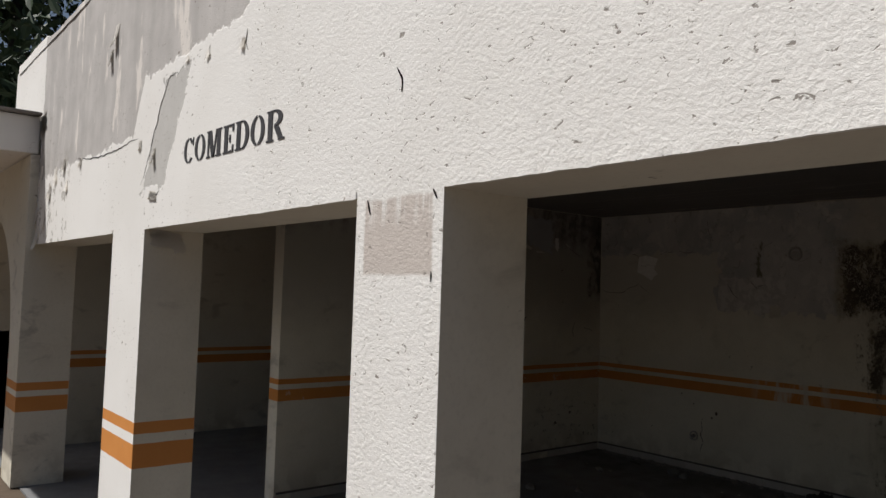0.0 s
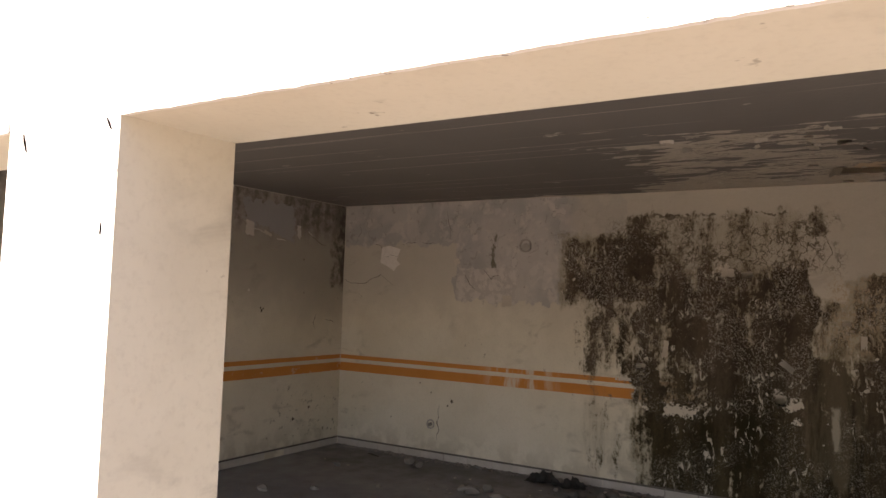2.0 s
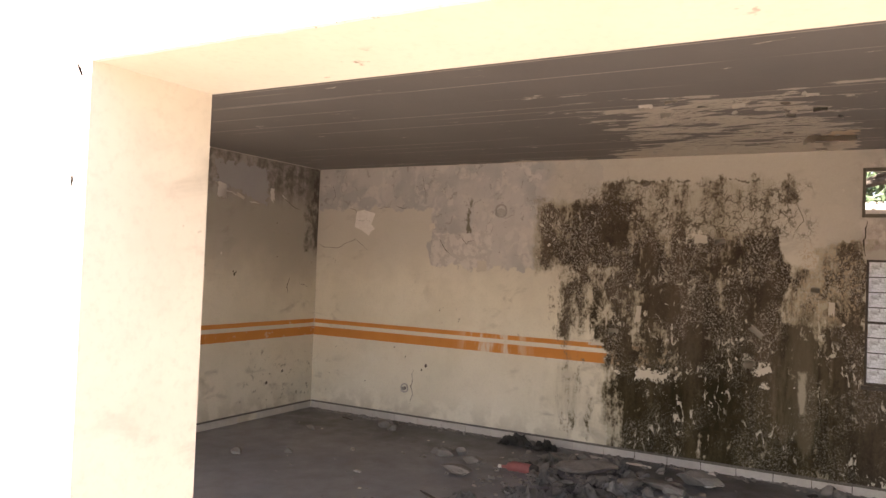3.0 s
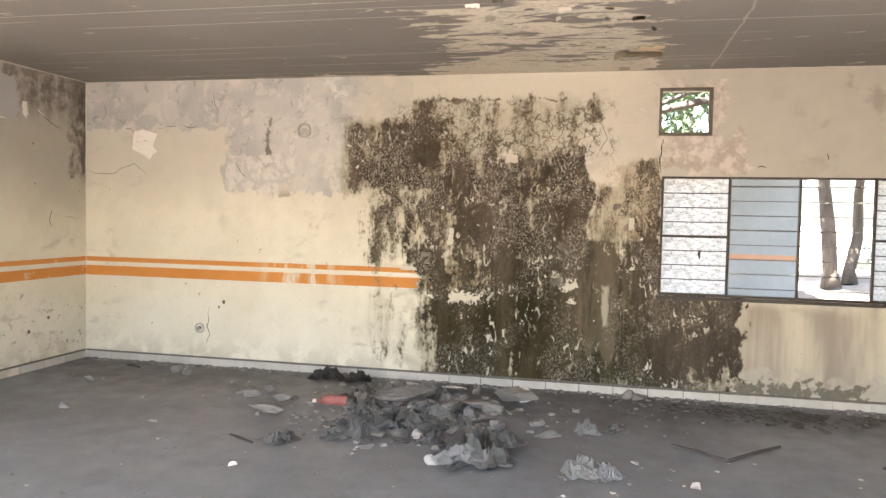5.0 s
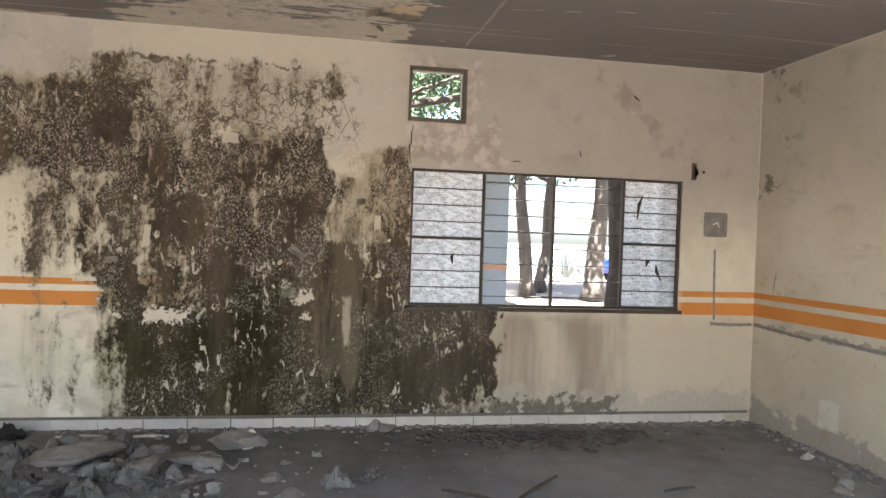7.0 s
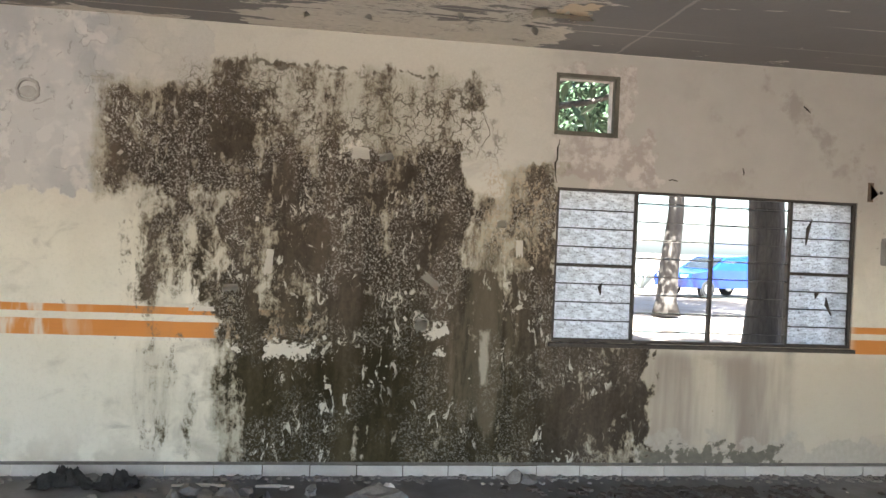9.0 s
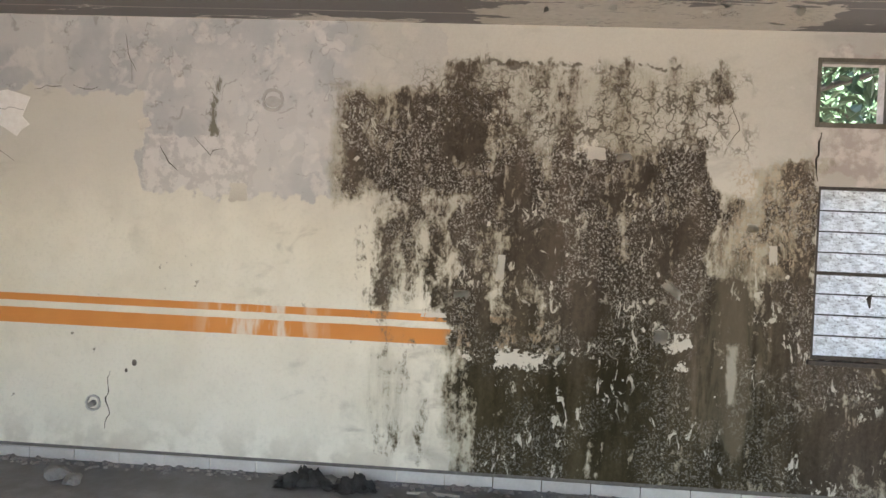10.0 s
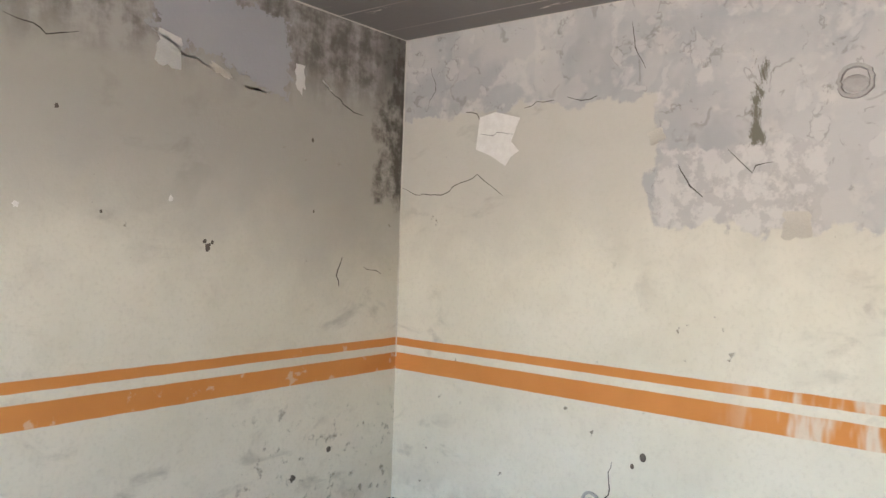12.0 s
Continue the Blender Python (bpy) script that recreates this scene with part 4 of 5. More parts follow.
        for b in (0.0, 0.74):
            bar(bm, a + w - 0.014, a + w, b, b + 0.26, 0.0008, 0.0036)
        bar(bm, a + w * 0.62, a + w * 0.72, 0.36, 0.63, 0.0008, 0.0036)

    def letter_d(bm, a, w):
        stem(bm, a + 0.032)
        half_ring(bm, a - w * 0.02, w * 1.02, 1)

    def letter_r(bm, a, w):
        stem(bm, a + 0.032)
        half_ring(bm, a - w * 0.05, w * 0.98, 1, rz=0.27, cz=0.73)
        stroke(bm, a + w - 0.018, 0.03, a + w * 0.58, 0.46, 0.038)
        bar(bm, a + w - 0.040, a + w + 0.010, 0.0, 0.06, 0.0006, 0.0034)

    makers = {"C": (letter_c, 0.118), "O": (letter_o, 0.122), "M": (letter_m, 0.163), "E": (letter_e, 0.108), "D": (letter_d, 0.130), "R": (letter_r, 0.140)}
    a = 0.0
    for letter in "COMEDOR":
        make, width = makers[letter]
        bm = bmesh.new()
        make(bm, a, width)
        bmesh.ops.recalc_face_normals(bm, faces=bm.faces)
        part("letter", bm, M_INK, sign)
        a += width + 0.0155


stencil_sign()

rnd = random.Random(5)
# flakes on the facade: along the torn edge and at the free end
for y, z, w, h, rot in ((3.87, 2.87, 0.05, 0.07, 10), (4.28, 2.91, 0.05, 0.05, -15), (4.55, 2.94, 0.05, 0.04, 0), (4.98, 2.28, 0.13, 0.05, 8),
                        (5.0, 2.52, 0.05, 0.12, -8), (5.85, 3.45, 0.10, 0.2, 5), (5.95, 3.3, 0.07, 0.16, -6), (7.1, 2.72, 0.10, 0.14, 8), (7.4, 2.68, 0.12, 0.16, -10),
                        (7.55, 2.55, 0.10, 0.14, 15), (7.75, 2.35, 0.12, 0.2, -8), (7.95, 2.2, 0.16, 0.22, 4), (8.0, 2.45, 0.12, 0.24, 12), (7.98, 3.2, 0.22, 0.2, -20),
                        (7.9, 2.75, 0.10, 0.2, 10), (7.0, 2.55, 0.07, 0.1, 0), (6.6, 2.66, 0.06, 0.08, 20), (5.25, 2.60, 0.06, 0.07, 0)):
    hang_flake(wall_front, M_WHITE, rnd.randrange(6), pose(FX - 0.002, y, z, 0, 0, -90) @ pose(0, 0, 0, 0, rot, 0), w, h)
# dark lines: painted shadow at the grey patch's edge, plus holes, gaps, a wire
for pts in (((2.69, 2.47), (2.67, 2.44), (2.675, 2.40)), ((3.83, 2.89), (3.84, 2.83), (3.82, 2.80)), ((4.25, 2.92), (4.27, 2.88)), ((4.66, 2.87), (4.80, 2.90), (4.92, 2.76), (5.02, 2.6), (5.12, 2.45), (5.20, 2.33)),
            ((2.50, 1.84), (2.49, 1.80)), ((2.84, 2.07), (2.83, 2.03)), ((2.5, 2.08), (2.48, 2.05)), ((4.88, 2.28), (4.95, 2.25), (5.05, 2.27)),
            ((5.3, 2.62), (6.0, 2.60), (6.7, 2.66)), ((8.02, 2.1), (8.0, 2.5), (8.04, 2.9), (8.02, 3.3)), ((7.6, 2.1), (7.55, 2.45))):
    crack(wall_front, "x", FX - 0.0015, pts, 0.009)

# plaster coming away at the head of a pier
for x, z, w, h, rot, k in ((2.60, 2.07, 0.20, 0.10, 6, 2), (2.66, 2.02, 0.09, 0.09, -12, 4), (2.54, 2.075, 0.10, 0.05, 0, 1)):
    hang_flake(wall_front, M_WHITE, k, pose(x, 5.091, z) @ pose(0, 0, 0, 0, rot, 0), w, h)

# scraps of curled paint over the mould
for i in range(26):
    y, z = rnd.uniform(1.0, 3.6), rnd.triangular(0.15, 2.62, 1.3)
    if y > 3.0 and z < 1.5 and rnd.random() < 0.7:
        continue
    s = rnd.uniform(0.010, 0.026)
    hang_flake(wall_back, M_FLAKE, rnd.randrange(4), pose(BX - 0.001, y, z, 0, 0, -90) @ pose(0, 0, 0, 0, rnd.uniform(-40, 40), 0), s, s * rnd.uniform(0.7, 1.7))
for y, z, w, h, rot in ((1.78, 0.98, 0.10, 0.09, 10), (1.66, 0.93, 0.09, 0.06, -25), (2.2, 2.03, 0.12, 0.08, 5), (2.05, 2.0, 0.10, 0.05, -10), (1.72, 1.24, 0.14, 0.05, 40),
                        (2.95, 1.16, 0.1, 0.05, 0), (2.72, 1.38, 0.05, 0.16, 5), (4.93, 2.11, 0.08, 0.07, -20), (4.32, 1.74, 0.12, 0.12, 0),
                        (3.1, 1.02, 0.14, 0.03, 0), (1.3, 1.62, 0.07, 0.05, 0), (1.18, 1.5, 0.05, 0.12, 0)):
    hang_flake(wall_back, M_FLAKE, rnd.randrange(4), pose(BX - 0.001, y, z, 0, 0, -90) @ pose(0, 0, 0, 0, rot, 0), w, h)
for pts, w in ((((6.43, 1.87), (6.3, 1.83), (6.15, 1.83), (5.98, 1.90), (5.9, 1.93), (5.82, 1.88), (5.73, 1.81)), 0.006), (((6.0, 2.28), (5.92, 2.26), (5.9, 2.22)), 0.006),
               (((5.62, 2.26), (5.55, 2.29), (5.45, 2.29)), 0.005), (((5.38, 2.30), (5.3, 2.27), (5.22, 2.29)), 0.006), (((5.06, 2.62), (5.04, 2.5), (4.99, 2.4)), 0.005),
               (((5.09, 0.58), (5.1, 0.42), (5.08, 0.30), (5.10, 0.20)), 0.008), (((4.82, 1.95), (4.76, 1.85), (4.70, 1.80)), 0.007), (((0.95, 2.16), (0.965, 2.0), (0.955, 1.88)), 0.012),
               (((1.45, 2.3), (1.4, 2.15), (1.46, 2.05)), 0.006),
               (((6.25, 2.55), (6.2, 2.4), (6.28, 2.3)), 0.004), (((0.2, 1.93), (0.14, 1.93)), 0.012), (((-0.3, 2.05), (-0.31, 2.0)), 0.010), (((-0.72, 2.48), (-0.78, 2.43)), 0.014), (((4.6, 2.0), (4.5, 1.9), (4.42, 1.95)), 0.005)):
    crack(wall_back, "x", BX - 0.0015, pts, w)


def wall_patch(name, parent, place, outline, material, thick=0.004, label=""):
    """A thin raised scab of plaster with an irregular outline."""
    bm = bmesh.new()
    rows = [[bm.verts.new(place(p, q, h)) for p, q in outline] for h in (-0.004, thick)]
    n = len(outline)
    for k in range(n):
        bm.faces.new((rows[0][k], rows[0][(k + 1) % n], rows[1][(k + 1) % n], rows[1][k]))
    bm.faces.new(rows[1])
    bmesh.ops.recalc_face_normals(bm, faces=bm.faces)
    return part(name, bm, material, parent, label)


wall_patch("bare_plaster_patch", wall_back, lambda a, b, h: (BX - h, a, b), ((5.90, 2.24), (5.80, 2.26), (5.65, 2.22), (5.70, 2.10), (5.65, 2.05), (5.70, 2.02), (5.73, 1.975), (5.82, 2.03), (5.92, 2.07)), M_WHITE, label="bare white plaster patch")
for y0, y1 in (((5.89), (5.67)),):
    crack(wall_back, "x", BX - 0.007, ((y0, 2.15), ((y0 + y1) / 2, 2.145), (y1, 2.13)), 0.003)


def ring_mark(y, z, r):
    bm = bmesh.new()
    n = 28
    rings = []
    for rr, dx in ((r, 0.0), (r * 0.97, -0.012), (r * 0.78, -0.012), (r * 0.72, 0.001)):
        rings.append([bm.verts.new((BX - 0.002 + dx, y + math.cos(2 * math.pi * k / n) * rr * (1 + 0.20 * noise.noise(Vector((k * 0.8, rr * 9, 1)))), z + math.sin(2 * math.pi * k / n) * rr)) for k in range(n)])
    for a, b in zip(rings, rings[1:]):
        for k in range(n):
            bm.faces.new((a[k], a[(k + 1) % n], b[(k + 1) % n], b[k]))
    bmesh.ops.recalc_face_normals(bm, faces=bm.faces)
    return bm


outlet = thing("lamp_outlet", pose(0, 0, 0), "round plastered lamp outlet set in the wall", "outlet")
part("ring", ring_mark(4.13, 2.245, 0.07), M_CHIP, outlet)
bm = bmesh.new()
bmesh.ops.create_icosphere(bm, subdivisions=2, radius=0.05)
for v in bm.verts:
    v.co = Vector((BX - 0.001 - abs(v.co.x) * 0.15, 4.13 + v.co.y, 2.235 + v.co.z * 0.7))
part("core", bm, M_CHIP, outlet)

pipe_hole = thing("pipe_outlet", pose(0, 0, 0), "broken pipe stub in a plaster scar", "pipe")
part("ring", ring_mark(5.18, 0.36, 0.05), M_CONC, pipe_hole)
bm = bmesh.new()
tube(bm, [(BX + 0.01, 5.18, 0.36), (BX - 0.03, 5.18, 0.355)], [0.02, 0.018], 12)
part("stub", bm, M_MORTAR, pipe_hole)
for x, y, z, r in ((BX, 4.93, 0.62, 0.016), (BX, 4.98, 0.57, 0.01)):
    bm = bmesh.new()
    bmesh.ops.create_icosphere(bm, subdivisions=2, radius=r)
    ob = part("dirt_spot", bm, M_SPOT, wall_back)
    ob.matrix_world = Matrix.Translation((x, y, z)) @ Matrix.Diagonal((0.25, 1, 1.3, 1))

# broken switch box with its cement chase
sbox = thing("switch_box", pose(BX, -1.435, 1.53), "broken electrical box in a rough cement surround", "switch box")
bm = bmesh.new()
n = 24
o = [bm.verts.new((-0.004, (0.10 + 0.012 * noise.noise(Vector((k, 2, 0)))) * max(-1, min(1, 1.35 * math.cos(2 * math.pi * k / n))), (0.095 + 0.012 * noise.noise(Vector((k, 5, 0)))) * max(-1, min(1, 1.35 * math.sin(2 * math.pi * k / n))))) for k in range(n)]
i_ = [bm.verts.new((-0.012, 0.062 * max(-1, min(1, 1.4 * math.cos(2 * math.pi * k / n))), 0.058 * max(-1, min(1, 1.4 * math.sin(2 * math.pi * k / n))))) for k in range(n)]
d_ = [bm.verts.new((-0.002, v.co.y * 0.96, v.co.z * 0.96)) for v in i_]
for a, b in ((o, i_), (i_, d_)):
    for k in range(n):
        bm.faces.new((a[k], a[(k + 1) % n], b[(k + 1) % n], b[k]))
bm.faces.new(d_)
bmesh.ops.recalc_face_normals(bm, faces=bm.faces)
part("surround", bm, M_ROCK, sbox)
bm = bmesh.new()
tube(bm, [(-0.003, 0.02, 0.0), (-0.03, 0.0, 0.015), (-0.025, -0.02, -0.02)], [0.005, 0.006, 0.003], 6)
part("wire_end", bm, M_WHITE, sbox)


def chase(parent, pts, w, place):
    bm = bmesh.new()
    rows = []
    n = 26
    for i in range(n):
        t = i / (n - 1) * (len(pts) - 1)
        k = min(int(t), len(pts) - 2)
        a = Vector(pts[k]).lerp(Vector(pts[k + 1]), t - k)
        d = (Vector(pts[k + 1]) - Vector(pts[k])).normalized()
        r1, r2 = (w * (0.75 + 0.6 * noise.noise(Vector((i * 0.7, s, 3)))) for s in (0.0, 7.0))
        rows.append([bm.verts.new(place(*(a + Vector((-d.y, d.x)) * r1), -0.002)), bm.verts.new(place(a.x, a.y, 0.006)), bm.verts.new(place(*(a - Vector((-d.y, d.x)) * r2), -0.002))])
    for a, b in zip(rows, rows[1:]):
        for k in range(2):
            bm.faces.new((a[k], a[k + 1], b[k + 1], b[k]))
    return part("conduit_chase", bm, M_MORTAR, parent, "cement-filled conduit chase")


chase(wall_back, ((-1.44, 1.34), (-1.445, 1.05), (-1.455, 0.79)), 0.016, lambda a, b, h: (BX - h, a, b))
chase(wall_back, ((-1.42, 0.765), (-1.6, 0.755), (-1.78, 0.76)), 0.022, lambda a, b, h: (BX - h, a, b))
chase(wall_right, ((8.17, 0.76), (7.9, 0.75), (7.5, 0.735)), 0.022, lambda a, b, h: (a, RY + h, b))
chase(wall_right, ((7.4, 0.76), (6.9, 0.745), (5.9, 0.74)), 0.022, lambda a, b, h: (a, RY + h, b))

bracket = thing("wall_bracket", pose(BX, -1.24, 1.93), "small rusty lamp bracket screwed to the wall", "bracket")
bm = bmesh.new()
vs = [bm.verts.new(p) for p in ((0, 0, 0.06), (0, 0, -0.06), (-0.075, 0, -0.02), (-0.06, 0, 0.0))]
f = bm.faces.new(vs)
bmesh.ops.solidify(bm, geom=[f], thickness=0.012)
part("arm", bm, M_RUST, bracket)
part("back_plate", box_bm(-0.006, 0.0, -0.02, 0.02, -0.065, 0.065, bevel=0.002), M_RUST, bracket)
bm = bmesh.new()
tube(bm, [(0, -0.08, 0.0), (-0.012, -0.08, 0.0)], [0.012, 0.008], 8)
part("screw", bm, M_STEEL, bracket)

# end wall: torn sheet of paint, screws, scars
for x, z, w, h, rot, k in ((6.70, 2.40, 0.13, 0.16, 12, 2), (7.40, 2.42, 0.07, 0.16, 0, 1), (6.95, 2.31, 0.14, 0.04, 20, 0), (6.25, 2.62, 0.10, 0.12, 0, 5)):
    hang_flake(wall_left, M_WHITE if w < 0.135 and h > 0.1 else M_FLAKE, k, pose(x, LY - 0.001, z) @ pose(0, 0, 0, 0, rot, 0), w, h)
for pts, w in ((((7.73, 1.47), (7.70, 1.38), (7.71, 1.31)), 0.010), (((7.58, 2.35), (7.7, 2.27), (7.85, 2.24)), 0.007), (((6.05, 2.32), (6.2, 2.28), (6.32, 2.32)), 0.006), 
               (((7.9, 1.42), (8.05, 1.38)), 0.005)):
    crack(wall_left, "y", LY - 0.0015, pts, w)
# white lines painted as the highlight on the torn sheet's lower edge
for pts, w in ((((6.60, 2.395), (6.75, 2.335), (6.92, 2.30)), 0.010), (((7.08, 2.26), (7.2, 2.235)), 0.010), (((7.55, 2.37), (7.62, 2.33)), 0.012)):
    crack(wall_left, "y", LY - 0.004, pts, w, M_WHITE, "lifted_paint_edge")
for x, z, r in ((6.91, 1.51, 0.016), (6.89, 1.535, 0.009), (6.93, 1.53, 0.008), (6.72, 1.71, 0.011), (6.11, 1.65, 0.013), (6.24, 2.02, 0.009), (7.5, 2.06, 0.009), (7.44, 0.36, 0.016), (7.68, 0.46, 0.015), (7.52, 1.7, 0.006), (6.42, 1.64, 0.006)):
    bm = bmesh.new()
    bmesh.ops.create_icosphere(bm, subdivisions=2, radius=r)
    for v in bm.verts:
        v.co *= 1 + 0.9 * noise.noise(v.co * 90 + Vector((x, z, 0)) * 9)
    ob = part("dirt_spot", bm, M_WHITE if r in (0.011, 0.013) else M_SPOT, wall_left)
    ob.matrix_world = Matrix.Translation((x, LY, z)) @ Matrix.Diagonal((1, 0.15, 1, 1))
for pts, w in ((((8.1, 1.85), (7.95, 1.82), (7.85, 1.84)), 0.012), (((7.9, 1.2), (7.95, 1.02)), 0.012)):
    crack(wall_right, "y", RY + 0.0045, pts, w, M_MORTAR)

# scraps hanging from the ceiling
for i in range(34):
    x, y = rnd.uniform(6.0, 8.1), rnd.triangular(0.95, 2.8, 1.3)
    s = rnd.uniform(0.02, 0.06)
    hang_flake(wall_back, M_FLAKE, rnd.randrange(4), pose(x, y, CEIL + 0.002, 76 + rnd.uniform(-12, 8), rnd.uniform(-8, 8), rnd.choice((0, 90, 180, 270))), s * rnd.uniform(1, 2.5), s)
peel = hang_flake(wall_back, M_FLAKE, 2, pose(7.5, 1.16, CEIL + 0.002, 72, 0, 90), 0.30, 0.14)
hang_flake(wall_back, M_FLAKE, 4, pose(7.44, 1.30, CEIL + 0.002, 66, 0, 70), 0.10, 0.17)

# cobweb in the middle opening
web = thing("cobweb", pose(0, 0, 0), "grey cobweb strand with caught dust under the lintel", "cobweb")
bm = bmesh.new()
tube(bm, [(2.66, 3.17, LINTEL), (2.66, 3.12, 1.97), (2.66, 3.05, 1.9), (2.66, 3.06, 1.85)], [0.0015, 0.002, 0.006, 0.003], 5)
tube(bm, [(2.66, 3.12, 1.97), (2.66, 3.06, 1.94), (2.66, 3.02, 1.93)], [0.001, 0.005, 0.001], 5)
part("strand", bm, M_PLASTIC, web)


# ---- rubbish on the floor ----
def crumpled(seed, sx, sy, h, n=40):
    """A crushed sheet: folds raised over the floor, with thickness."""
    bm = bmesh.new()
    off = Vector((seed * 7.3, seed * 3.1, seed))
    g = []
    for j in range(n):
        row = []
        for i in range(n):
            a, b = i / (n - 1) - 0.5, j / (n - 1) - 0.5
            r = 1 - min(1, (math.hypot(a, b) * 2) ** 2)
            p = Vector((a * 4, b * 4, 0)) + off
            fold = 1 - abs(noise.noise(p * 0.95)) * 2.6
            crease = 1 - abs(noise.noise(p * 2.1 + Vector((3, 5, 0)))) * 3.0
            fine = noise.noise(p * 3.3)
            z = h * max(0.01, (0.2 + 0.8 * max(r, 0)) * (0.48 * max(fold, 0) ** 1.5 + 0.26 * max(crease, 0) ** 1.3 + 0.10 * fine + 0.16))
            wx, wy = noise.noise(p * 1.3 + Vector((9, 0, 0))), noise.noise(p * 1.3 + Vector((0, 9, 0)))
            edge = 0.75 + 0.35 * noise.noise(Vector((math.atan2(b, a) * 1.3, seed, 2)))
            row.append(bm.verts.new(((a * edge + wx * 0.13) * sx, (b * edge + wy * 0.13) * sy, z)))
        g.append(row)
    for j in range(n - 1):
        for i in range(n - 1):
            bm.faces.new((g[j][i], g[j][i + 1], g[j + 1][i + 1], g[j + 1][i]))
    bmesh.ops.solidify(bm, geom=bm.faces[:], thickness=0.006)
    return bm


def chunk(seed, sx, sy, sz, sub=2, sharp=0.35):
    """A broken lump resting on z = 0: a ball cut by a few planes, then chipped."""
    rnd = random.Random(seed * 31 + 7)
    bm = bmesh.new()
    bmesh.ops.create_icosphere(bm, subdivisions=max(sub, 2), radius=0.5)
    off = Vector((seed * 1.7, seed * 2.3, seed * 0.9))
    cuts = [(Vector((rnd.gauss(0, 1), rnd.gauss(0, 1), rnd.gauss(0, 0.7))).normalized(), rnd.uniform(0.20, 0.38)) for _ in range(9)]
    for v in bm.verts:
        c = v.co.copy()
        for n, d in cuts:
            k = c.dot(n)
            if k > d:
                c -= n * (k - d)
        c *= 1 + sharp * 0.35 * noise.noise(v.co * 2.2 + off) + 0.12 * noise.noise(v.co * 7 + off)
        v.co = Vector((c.x * sx * 1.25, c.y * sy * 1.25, max(c.z, -0.22) * sz * 1.3))
    low = min(v.co.z for v in bm.verts)
    for v in bm.verts:
        v.co.z -= low
    return bm


def heap(name, x, y, rz, label, category, pieces):
    t = thing(name, pose(x, y, 0.0, 0, 0, rz), label, category)
    for nm, bm, mt, m in pieces:
        ob = part(nm, bm, mt, t)
        ob.matrix_basis = m
    return t


heap("crumpled_sack", 6.20, 2.10, 20, "crumpled torn grey sack lying on the floor", "sack", [
    ("folds", crumpled(1, 0.62, 0.52, 0.24), M_PAPER, pose(0, 0, 0)), ("folds", crumpled(2, 0.36, 0.30, 0.20), M_PAPER, pose(0.12, -0.16, 0.02, 0, 12, 40)),
    ("flap", crumpled(6, 0.40, 0.22, 0.12), M_PLASTIC, pose(-0.10, 0.12, 0.03, 0, 0, 100)), ("lining", crumpled(9, 0.22, 0.18, 0.17), M_RAG, pose(-0.05, -0.05, 0.02, 0, 0, 10))])
heap("crumpled_plastic_bag", 6.12, 1.47, -10, "pale crumpled plastic bag lying on the floor", "bag", [
    ("folds", crumpled(3, 0.36, 0.34, 0.13), M_PLASTIC, pose(0, 0, 0)), ("folds", crumpled(12, 0.20, 0.20, 0.11), M_PLASTIC, pose(-0.02, -0.14, 0, 0, 0, 60))])
heap("cloth_scrap", 6.95, 1.47, 15, "small grey crumpled cloth scrap with a stone", "cloth", [
    ("folds", crumpled(4, 0.22, 0.20, 0.13), M_PLASTIC, pose(0, 0, 0)), ("folds", crumpled(5, 0.16, 0.26, 0.07), M_PAPER, pose(0.06, -0.2, 0, 0, 0, 30))])
heap("cement_bag_remains", 6.72, 2.72, 70, "torn grey paper bag spread over rubble", "sack", [
    ("folds", crumpled(7, 0.85, 0.70, 0.15), M_PAPER, pose(0, 0, 0)), ("folds", crumpled(8, 0.45, 0.35, 0.16), M_PAPER, pose(0.18, 0.35, 0, 0, 0, 20)), ("folds", crumpled(11, 0.34, 0.30, 0.14), M_PLASTIC, pose(-0.05, -0.35, 0, 0, 0, 80))])
heap("black_rag", 8.02, 3.80, 0, "dark dirty rag heaped against the wall", "rag", [
    ("folds", crumpled(10, 0.24, 0.44, 0.15), M_RAG, pose(0, 0, 0)), ("folds", crumpled(13, 0.2, 0.3, 0.13), M_RAG, pose(-0.03, -0.3, 0, 0, 0, 15))])
heap("red_bottle", 7.15, 3.40, 0, "faded red plastic bottle lying beside rubble", "bottle", [])
bm = bmesh.new()
tube(bm, [(0, -0.11, 0.04), (0, -0.10, 0.04), (0, 0.05, 0.042), (0, 0.09, 0.03), (0, 0.11, 0.026), (0, 0.15, 0.024)], [0.03, 0.042, 0.042, 0.034, 0.014, 0.012], 14, 0.12)
bottle = bpy.data.objects["red_bottle"]
ob = part("bottle_body", bm, M_RED, bottle, smooth=True)
bm = bmesh.new()
tube(bm, [(0, -0.105, 0.04), (0, -0.17, 0.045)], [0.036, 0.03], 10, 0.3)
part("dark_end", bm, M_RAG, bottle)
bm = bmesh.new()
tube(bm, [(0, 0.15, 0.024), (0, 0.18, 0.022)], [0.014, 0.014], 10)
part("cap", bm, M_WHITE, bottle)

strip = thing("bent_strip", pose(0, 0, 0), "bent dark wooden strip lying on the floor", "strip")
bm = bmesh.new()
tube(bm, [(6.80, 0.92, 0.012), (6.67, 0.76, 0.02), (6.545, 0.61, 0.014)], [0.010, 0.012, 0.011], 6)
part("strip_half", bm, M_WOOD, strip)
bm = bmesh.new()
tube(bm, [(6.545, 0.61, 0.014), (6.75, 0.42, 0.018), (6.97, 0.22, 0.012)], [0.011, 0.012, 0.009], 6)
part("strip_half", bm, M_WOOD, strip)


